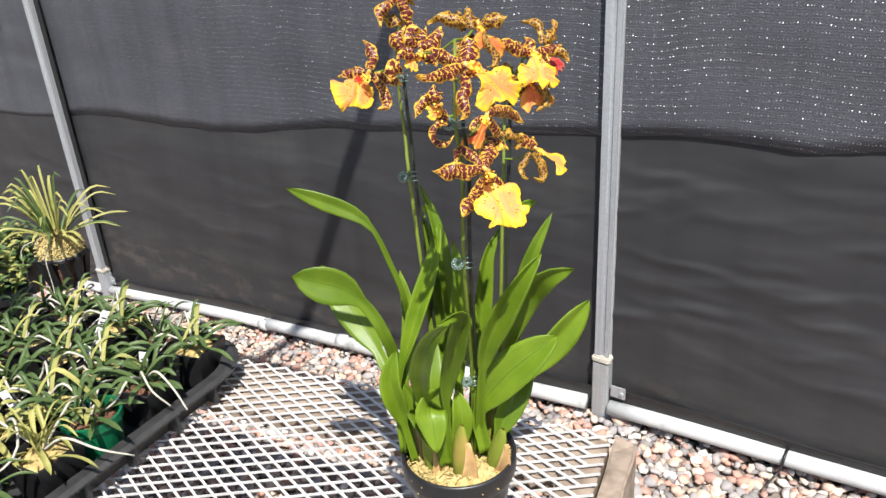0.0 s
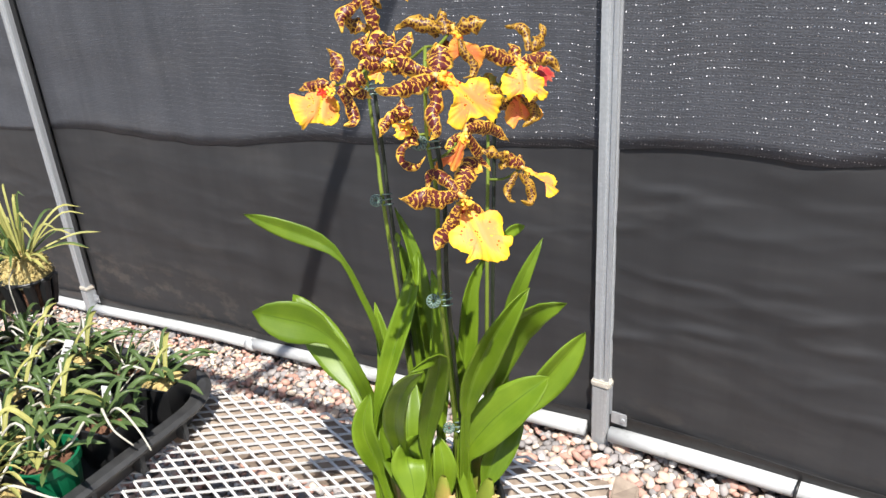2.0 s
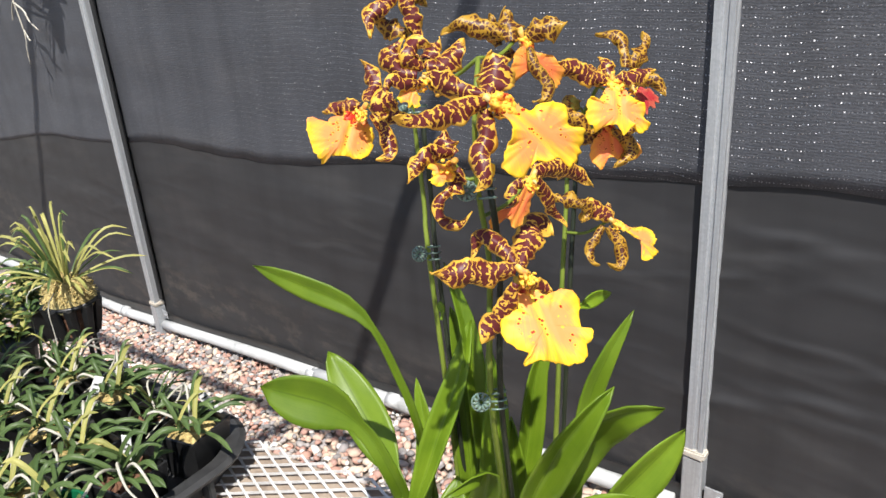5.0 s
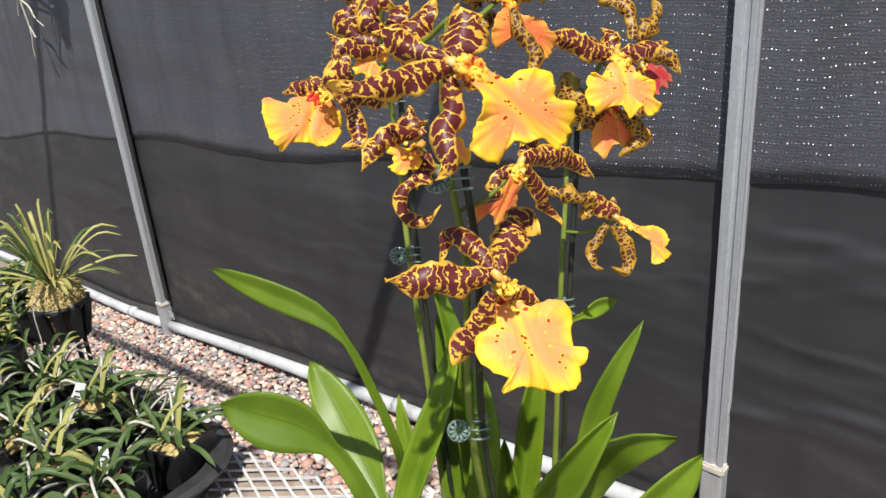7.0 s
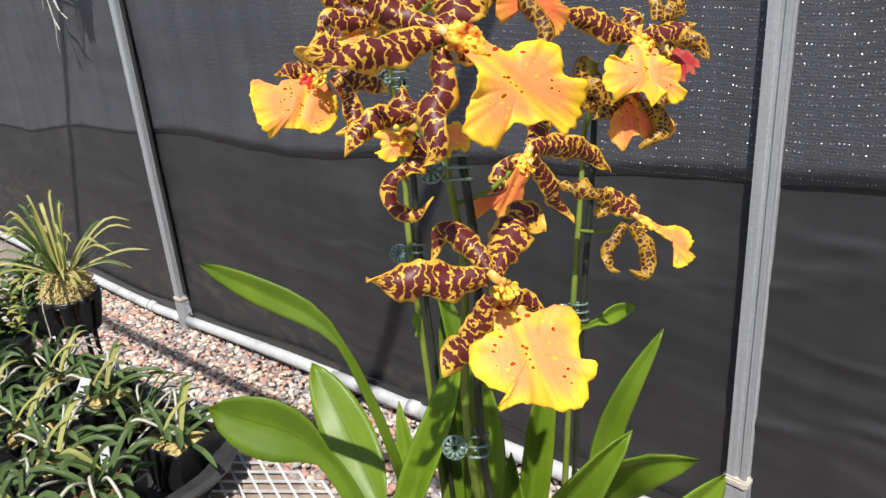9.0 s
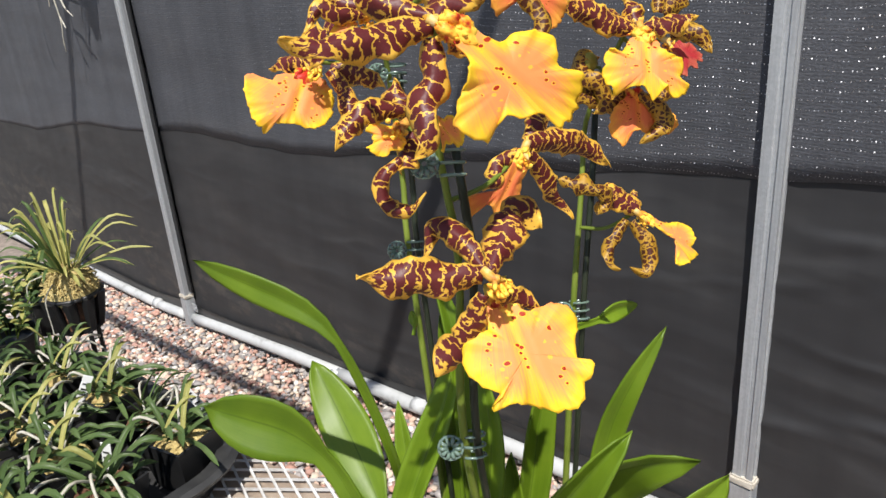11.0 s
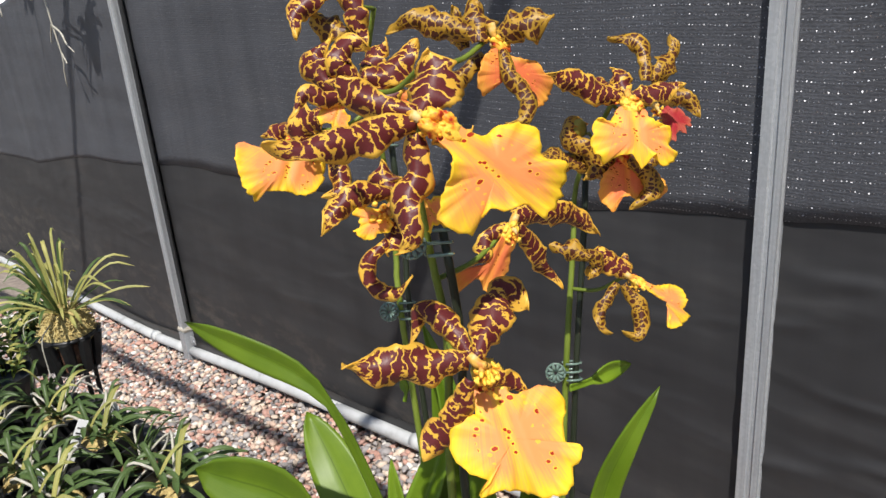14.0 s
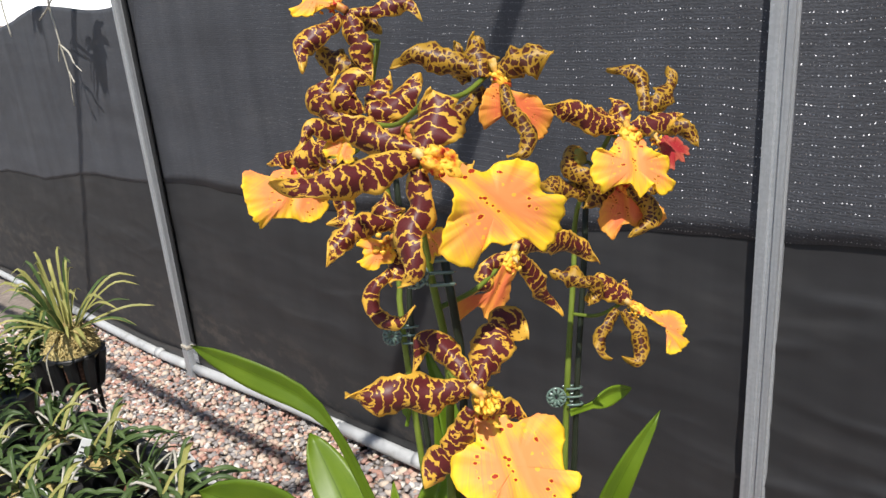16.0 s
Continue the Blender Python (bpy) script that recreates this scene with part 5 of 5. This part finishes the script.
def oval_tray():
    ob = thing("tray", (-0.70, 1.55, BENCH_Z), "black plastic oval tray with rolled rim, packed with pots", "tray")
    x0, x1, y0, y1 = TRAY_BOX
    rings = []
    for inset, z, r in ((0.035, 0.003, 0.09), (0.022, 0.045, 0.10), (0.0, 0.048, 0.115), (-0.004, 0.056, 0.118), (0.004, 0.062, 0.115), (0.026, 0.060, 0.10), (0.032, 0.05, 0.095), (0.042, 0.010, 0.085)):
        rings.append([(x, y, BENCH_Z + z) for x, y in rounded(x0 + inset, x1 - inset, y0 + inset, y1 - inset, r)])
    n = len(rings[0])
    vs = [TRAY_M @ Vector(p) for ring in rings for p in ring]
    fs = [(i * n + j, i * n + (j + 1) % n, (i + 1) * n + (j + 1) % n, (i + 1) * n + j) for i in range(len(rings) - 1) for j in range(n)]
    fs += [tuple(range(n))[::-1], tuple(range((len(rings) - 1) * n, len(rings) * n))]
    join("tray_shell", mesh("tray_shell", vs, fs, TRAY, smooth=False), ob)
    for k in range(6):
        y = y1 - 0.13 - k * 0.1
        bm = bmesh.new()
        box(bm, (x1 - 0.030, y - 0.006, BENCH_Z + 0.006), (x1 - 0.006, y + 0.006, BENCH_Z + 0.05), 0.002, TRAY_M)
        part("rib", bm, TRAY, ob)


oval_tray()


def strap(base, direction, length, rise, droop, width):
    """Points of an arching strap leaf."""
    d = unit((math.cos(direction), math.sin(direction), 0))
    b = np.array(base)
    return [b, b + d * length * 0.3 + np.array((0, 0, rise * 0.6)), b + d * length * 0.68 + np.array((0, 0, rise)), b + d * length + np.array((0, 0, rise - 0.6 * droop))]


def small_orchid(seed, mat, leaves, size, fill, potmat, square, label, spread=0.5):
    """A fan of strap leaves with silvery roots, in a small pot; its base at the origin."""
    rnd = np.random.RandomState(seed)
    ob = thing("small_orchid", (0, 0, 0), label, "small orchid", "small potted orchids")
    if square:
        bm = bmesh.new()
        r = bmesh.ops.create_cone(bm, cap_ends=False, segments=4, radius1=0.042, radius2=0.056, depth=0.075, matrix=Matrix.Translation((0, 0, 0.0385)) @ Matrix.Rotation(radians(45), 4, "Z"))
        bmesh.ops.solidify(bm, geom=bm.faces[:], thickness=0.003)
        part("pot", bm, potmat, ob)
    else:
        join("pot", mesh("pot", *lathe([(0, 0.001), (0.034, 0.001), (0.042, 0.066), (0.046, 0.067), (0.046, 0.08), (0.042, 0.08), (0.040, 0.06)], (0, 0, 0), 24), potmat, smooth=False), ob)
    tagged(join("potting_mix", mesh("potting_mix", *moss_heap((0, 0, 0.058), 0.036, 0.014, 40, seed, 0.014), fill), ob), kind="stuff")
    axis = rnd.rand() * 3.14
    for stem_i in range(3):
        a0 = rnd.rand() * 6.28
        o = np.array((0.016 * math.cos(a0), 0.016 * math.sin(a0), 0.068))
        ax = axis + rnd.randn() * 0.6
        k = max(4, leaves // 3 + rnd.randint(1, 4))
        for i in range(k):
            f = i / max(1, k - 1)
            direc = ax + (math.pi if i % 2 else 0) + rnd.randn() * (spread + 0.2)
            ln = size * (0.65 + 0.6 * rnd.rand())
            rise = size * (0.14 + 0.38 * f) * (0.7 + 0.6 * rnd.rand())
            b = o + np.array((0, 0, 0.02 * f))
            vs, fs, uv = ribbon(strap(b, direc, ln * (1 - 0.35 * f), rise, rise * (0.5 - 0.5 * f) + 0.01 * rnd.rand(), 0), 0.0026 + 0.0017 * rnd.rand(), (0.3, -0.3, 0.9), 12, 5, lambda u: (0.8 + 0.3 * u) * min(1, (1 - u) / 0.18) ** 0.6 + 0.02, 0.6, 0, 1, 0, 0, seed + i)
            join("leaf", mesh("leaf", vs, fs, PALE_LEAF if rnd.rand() < 0.09 else mat, uv, True), ob)
    for i in range(rnd.randint(2, 4)):
        a = rnd.rand() * 6.28
        ln = 0.05 + 0.08 * rnd.rand()
        d = np.array((math.cos(a), math.sin(a), 0))
        q = np.array((-d[1], d[0], 0)) * 0.035 * rnd.randn()
        pts = [(0, 0, 0.075), d * ln * 0.4 + q + (0, 0, 0.10 + 0.02 * rnd.rand()), d * ln * 0.8 + q + (0, 0, 0.085), d * ln * 1.12 - q * 0.6 + (0, 0, 0.06)]
        join("aerial_root", mesh("aerial_root", *tube(pts, [0.0019, 0.0021, 0.0013], 6, 14), ROOT, smooth=True), ob)
    return ob


KINDS = [
    small_orchid(11, SMALL_LEAF, 12, 0.088, BARK, BLACK, True, "small dark green strap-leaved orchid in a black square pot"),
    small_orchid(23, SMALL_LEAF, 13, 0.082, MOSS, BLACK, True, "small leafy orchid with silvery roots in a black pot", 0.9),
    small_orchid(31, SMALL_LEAF, 12, 0.10, BARK, BLACK, False, "small arching strap-leaved orchid in a round black pot", 0.7),
    small_orchid(47, PALE_LEAF, 15, 0.10, MOSS, BLACK, True, "small orchid with yellow variegated leaves in a black pot", 0.8),
    small_orchid(53, SMALL_LEAF, 12, 0.10, BARK, GREEN_POT, False, "small green orchid in a round green plastic pot", 0.7),
]
TRAY_Z = BENCH_Z + 0.012
first = {}
rnd = random.Random(5)
spots = []
for iy in range(6):
    for ix in range(5):
        spots.append((-0.497 - 0.112 * ix + rnd.uniform(-0.012, 0.012), 1.815 - 0.118 * iy + rnd.uniform(-0.012, 0.012)))
for i, (sx, sy) in enumerate(spots):
    kind = rnd.choice((0, 0, 1, 1, 2))
    if sy < 1.55 and rnd.random() < 0.85:
        kind = 3
    if i == 10:
        kind = 4
    m = TRAY_M @ pose(sx, sy, TRAY_Z, 0, 0, rnd.uniform(-14, 14) + (90 if kind > 1 else 0) * rnd.randint(0, 3))
    if i % 5 == 0:
        m = m @ Matrix.Scale(1.16, 4)
    if kind not in first:
        first[kind] = KINDS[kind]
        KINDS[kind].matrix_basis = m
    else:
        copy_thing(KINDS[kind], m)

# more pots on the bench behind the tray
for i, (sx, sy, kind) in enumerate(((-1.08, 1.60, 0), (-1.07, 1.47, 3), (-1.22, 1.60, 1), (-1.10, 1.34, 2), (-1.24, 1.46, 1))):
    copy_thing(KINDS[kind], pose(sx, sy, BENCH_Z + 0.002, 0, 0, 37 * i))


def plant_tag(at, lean, turn):
    ob = thing("plant_tag", at, "white plastic name tag pushed into a pot", "plant tag", "white tags")
    m = Matrix.Translation(at) @ Matrix.Rotation(turn, 4, "Z") @ Matrix.Rotation(lean, 4, "Y")
    bm = bmesh.new()
    box(bm, (-0.008, -0.0006, -0.03), (0.008, 0.0006, 0.05), 0.0005, m)
    part("tag_blade", bm, TAG, ob)
    for dz in (0.032, 0.022, 0.012):
        bm = bmesh.new()
        box(bm, (-0.005, -0.0014, dz), (0.005, -0.0008, dz + 0.003), 0, m)
        part("writing_bar", bm, TRAY, ob)


for at, lean, turn in (((-0.529, 1.70, 0.565), 0.15, 0.6), ((-0.56, 1.93 - 0.06, 0.57), -0.5, 0.9), ((-0.66, 1.66, 0.565), 0.3, 0.3), ((-0.62, 1.50, 0.57), -0.3, 0.8), ((-0.74, 1.74, 0.575), 0.5, 1.1), ((-0.80, 1.82, 0.57), 0.9, 0.2)):
    plant_tag(at, lean, turn)


def moss_basket():
    at = (-1.055, 1.86)
    ob = thing("basket_orchid", (*at, BENCH_Z), "pale strap-leaved orchid on a moss mound in a black slotted basket", "orchid plant")
    z0 = BENCH_Z + 0.037
    for j in range(3):
        a = 2.1 * j
        join("foot", mesh("foot", *tube([(at[0] + 0.04 * math.cos(a), at[1] + 0.04 * math.sin(a), BENCH_Z + 0.001), (at[0] + 0.042 * math.cos(a), at[1] + 0.042 * math.sin(a), z0 + 0.052)], 0.005, 6), BLACK), ob)
    join("basket_rim", mesh("basket_rim", *tube([(at[0] + 0.052 * math.cos(t), at[1] + 0.052 * math.sin(t), z0 + 0.128) for t in np.linspace(0, 6.283, 30)], 0.0045, 8), BLACK, smooth=True), ob)
    for j in range(9):
        a = 6.283 * j / 9 + 0.2
        p = [(at[0] + r * math.cos(a), at[1] + r * math.sin(a), z0 + z) for r, z in ((0.038, 0.055), (0.044, 0.085), (0.051, 0.128))]
        join("slat", mesh("slat", *tube(p, [0.0095, 0.0115, 0.0135], 6), BLACK), ob)
    join("basket_floor", mesh("basket_floor", *lathe([(0.0, 0.050), (0.042, 0.050), (0.042, 0.056), (0.0, 0.056)], (*at, z0), 24), BLACK), ob)
    join("inner_moss", mesh("inner_moss", *lathe([(0.0, 0.056), (0.036, 0.057), (0.044, 0.12), (0.0, 0.125)], (*at, z0), 24), BARK), ob)
    vs, fs = moss_heap((at[0], at[1], z0 + 0.122), 0.052, 0.060, 800, 9, 0.018)
    join("moss_mound", mesh("moss_mound", vs, fs, MOSS), ob, "fluffy pale yellow moss mound")
    r = np.random.RandomState(4)
    for i in range(46):
        a = r.rand() * 6.283
        f = r.rand()
        ln = 0.09 + 0.10 * r.rand()
        b = np.array((at[0] + 0.014 * math.cos(a), at[1] + 0.014 * math.sin(a), z0 + 0.172))
        rise = 0.02 + 0.15 * f
        v2, f2, uv = ribbon(strap(b, a, ln * (1.1 - 0.75 * f), rise, rise * 0.35 * (1 - f) + 0.012 * r.rand(), 0), 0.0025 + 0.0013 * r.rand(), (0.3, -0.3, 0.9), 12, 5, lambda u: (0.8 + 0.3 * u) * min(1, (1 - u) / 0.2) ** 0.6 + 0.02, 0.6, 0, 1, 0, 0, i)
        join("leaf", mesh("leaf", v2, f2, PALE_LEAF if r.rand() < 0.8 else SMALL_LEAF, uv, True), ob)
    for i in range(5):
        a = r.rand() * 6.283
        d = np.array((math.cos(a), math.sin(a), 0))
        c = np.array((*at, 0))
        pts = [c + d * 0.05 + (0, 0, z0 + 0.17), c + d * 0.085 + (0, 0, z0 + 0.15), c + d * 0.09 + (0, 0, z0 + 0.07), c + d * (0.08 + 0.05 * r.rand()) + (0, 0, z0 + 0.01)]
        join("aerial_root", mesh("aerial_root", *tube(pts, [0.0013, 0.0013, 0.0009], 6, 14), ROOT, smooth=True), ob)


moss_basket()


def bushy_pot(at, seed, h):
    ob = thing("leafy_plant", (*at, BENCH_Z), "bushy small-leaved pale green plant in a black pot", "potted plant", "bushy plants")
    z0 = BENCH_Z + 0.002
    join("pot", mesh("pot", *lathe([(0, 0.001), (0.045, 0.001), (0.058, 0.085), (0.063, 0.086), (0.063, 0.1), (0.058, 0.1), (0.055, 0.08), (0, 0.085)], (*at, z0), 28), BLACK), ob)
    r = np.random.RandomState(seed)
    for i in range(16):
        a, f = r.rand() * 6.283, r.rand()
        top = np.array((at[0] + 0.09 * f * math.cos(a), at[1] + 0.09 * f * math.sin(a), z0 + 0.10 + h * (1 - 0.6 * f * f)))
        b = np.array((at[0] + 0.02 * math.cos(a), at[1] + 0.02 * math.sin(a), z0 + 0.085))
        sh = join("shoot", mesh("shoot", *tube([b, (b + top) / 2 + (0, 0, 0.01), top], [0.0014, 0.0008], 5, 8), STEM, smooth=True), ob)
        path = spline([b, (b + top) / 2 + np.array((0, 0, 0.01)), top], 9)
        for q in range(2, 9):
            for s in (0, 1):
                d = r.rand() * 6.283
                e = path[q] + np.array((math.cos(d), math.sin(d), 0.35)) * (0.018 + 0.012 * r.rand())
                v2, f2, uv = ribbon([path[q], (path[q] + e) / 2 + (0, 0, 0.003), e], 0.0055, (0.2, -0.3, 0.9), 7, 3, lambda u: math.sin(math.pi * min(0.98, u + 0.05)) ** 0.7, 0.3)
                join("leaf", mesh("leaf", v2, f2, PALE_LEAF if r.rand() < 0.35 else SMALL_LEAF, uv, True), sh)


bushy_pot((-1.125, 1.735), 3, 0.10)
bushy_pot((-1.30, 1.86), 8, 0.08)

# hanging plant whose roots trail in front of the cloth
purlin = thing("purlin", (0, 2.5, 2.25), "galvanized pipe running along the roof bows", "roof pipe")
join("purlin_pipe", mesh("purlin_pipe", *tube([(-6, 2.50, 2.255), (4, 2.50, 2.255)], 0.018, 10), STEEL, smooth=True), purlin)


def hanging_plant(x, y, z, roots, seed, label):
    ob = thing("hanging_plant", (x, y, 2.24), label, "hanging plant", "hanging plants")
    join("wire", mesh("wire", *tube([(x, y, 2.27), (x, y, z + 0.09)], 0.0012, 5), STEEL), ob)
    join("pot", mesh("pot", *lathe([(0, 0), (0.04, 0), (0.055, 0.09), (0.05, 0.09), (0.04, 0.03)], (x, y, z), 20), BLACK), ob)
    r = np.random.RandomState(seed)
    for i in range(12):
        a = 6.283 * r.rand()
        v2, f2, uv = ribbon(strap(np.array((x, y, z + 0.08)), a, 0.09 + 0.06 * r.rand(), 0.04 + 0.05 * r.rand(), 0.03, 0), 0.006, (0.3, -0.3, 0.9), 10, 3, lambda u: min(1, (1 - u) / 0.2) ** 0.6 + 0.02, 0.5)
        join("leaf", mesh("leaf", v2, f2, SMALL_LEAF, uv, True), ob)
    for p in roots:
        join("aerial_root", mesh("aerial_root", *tube(([(x, y, z + 0.03)] if p[0][2] > 1.25 else []) + p, [0.0045, 0.004, 0.0022] if len(p) > 3 else 0.0032, 6, 24), ROOT, smooth=True), ob)


hanging_plant(-2.622, 2.537, 1.371, (
    [(-2.966, 2.600, 1.355), (-2.957, 2.600, 1.254), (-2.945, 2.600, 1.174), (-2.926, 2.600, 1.094), (-2.918, 2.600, 1.036), (-2.944, 2.600, 0.976), (-2.945, 2.600, 0.924)],
    [(-2.955, 2.600, 1.179), (-2.984, 2.600, 1.147), (-3.006, 2.600, 1.105)],
    [(-2.940, 2.600, 1.172), (-2.868, 2.600, 1.143), (-2.836, 2.600, 1.102), (-2.770, 2.600, 1.070)],
    [(-2.918, 2.600, 1.067), (-2.900, 2.600, 1.044), (-2.881, 2.600, 1.023)],
    [(-3.015, 2.600, 1.316), (-3.071, 2.600, 1.298), (-3.128, 2.600, 1.278)]), 6, "potted plant hung from the roof with long pale trailing roots")
hanging_plant(-3.20, 2.50, 1.70, ([(-3.2, 2.5, 1.5), (-3.24, 2.5, 1.36), (-3.22, 2.5, 1.22)],), 16, "potted plant hung from the roof with one thin root")



# ---- pebbles ----
def stone(seed):
    bm = bmesh.new()
    bmesh.ops.create_icosphere(bm, subdivisions=2, radius=0.5)
    r = np.random.RandomState(seed)
    sx, sy, sz = 1.0, 0.62 + 0.3 * r.rand(), 0.42 + 0.25 * r.rand()
    for v in bm.verts:
        k = 1 + 0.42 * noise.noise(v.co * 2.3 + Vector((seed * 3.1, 0, 0)))
        v.co = Vector((v.co.x * sx * k, v.co.y * sy * k, v.co.z * sz * k))
    me = bpy.data.meshes.new("pebble")
    bm.to_mesh(me)
    bm.free()
    me.polygons.foreach_set("use_smooth", [True] * len(me.polygons))
    return me


def stone_low(seed):
    bm = bmesh.new()
    bmesh.ops.create_icosphere(bm, subdivisions=1, radius=0.5)
    r = np.random.RandomState(seed)
    sx, sy, sz = 1.0, 0.6 + 0.3 * r.rand(), 0.42 + 0.25 * r.rand()
    for v in bm.verts:
        k = 1.06 + 0.45 * noise.noise(v.co * 2.3 + Vector((seed * 3.1, 0, 0)))
        v.co = Vector((v.co.x * sx * k, v.co.y * sy * k, v.co.z * sz * k))
    out = np.array([v.co[:] for v in bm.verts]), np.array([[v.index for v in f.verts] for f in bm.faces])
    bm.free()
    return out


def pebble_spots(x0, x1, y0, y1, step, seed):
    r = np.random.RandomState(seed)
    out = []
    for x in np.arange(x0, x1, step):
        for y in np.arange(y0, y1, step):
            px, py = x + r.uniform(-0.5, 0.5) * step, y + r.uniform(-0.5, 0.5) * step
            out.append((px, py, ground_z(px) + r.uniform(-0.006, 0.010), step * r.choice((1.0, 1.25, 1.5, 1.8, 2.3), p=(0.2, 0.3, 0.27, 0.16, 0.07)), r.uniform(-25, 25), r.uniform(-25, 25), r.uniform(0, 360)))
    return out


def pebble_stuff(name, spots, seed):
    kinds = [stone_low(i) for i in range(10)]
    r = np.random.RandomState(seed)
    vs, fs, o = [], [], 0
    for x, y, z, s, a, b, c in spots:
        v, f = kinds[r.randint(10)]
        m = np.array(Euler((radians(a), radians(b), radians(c))).to_matrix())
        vs.append(v @ m.T * s + (x, y, z))
        fs.append(f + o)
        o += len(v)
    vs, fs = np.vstack(vs), np.vstack(fs)
    me = bpy.data.meshes.new(name)
    me.from_pydata(vs.tolist(), [], fs.tolist())
    me.polygons.foreach_set("use_smooth", [True] * len(me.polygons))
    me.materials.append(PEBBLES)
    ob = new(name, me)
    return tagged(ob, "loose rounded pebbles, pink, tan and grey, covering the ground", "pebbles", kind="stuff")


NEAR = (0.16, 0.50, 2.30, 2.62)
near_spots = pebble_spots(*NEAR, 0.0192, 2)[:300]
stones = [stone(i) for i in range(12)]
for me in stones:
    me.materials.append(PEBBLE)
for i, (x, y, z, s, a, b, c) in enumerate(near_spots):
    ob = new("pebble", stones[i % 12])
    ob.parent = ground
    ob.matrix_basis = pose(x, y, z, a, b, c) @ Matrix.Diagonal((s, s, s, 1))


def outside(p):
    return not (NEAR[0] < p[0] < NEAR[1] and NEAR[2] < p[1] < NEAR[3])


far = pebble_spots(-1.2, 1.2, 1.80, 2.70, 0.0185, 7) + pebble_spots(-2.6, -1.2, 1.80, 2.70, 0.0155, 37) + pebble_spots(-4.2, -2.6, 1.80, 2.70, 0.019, 17) + pebble_spots(-1.0, 1.2, 0.9, 1.80, 0.026, 27)
pebble_stuff("pebbles", [p for p in far if outside(p)], 3)
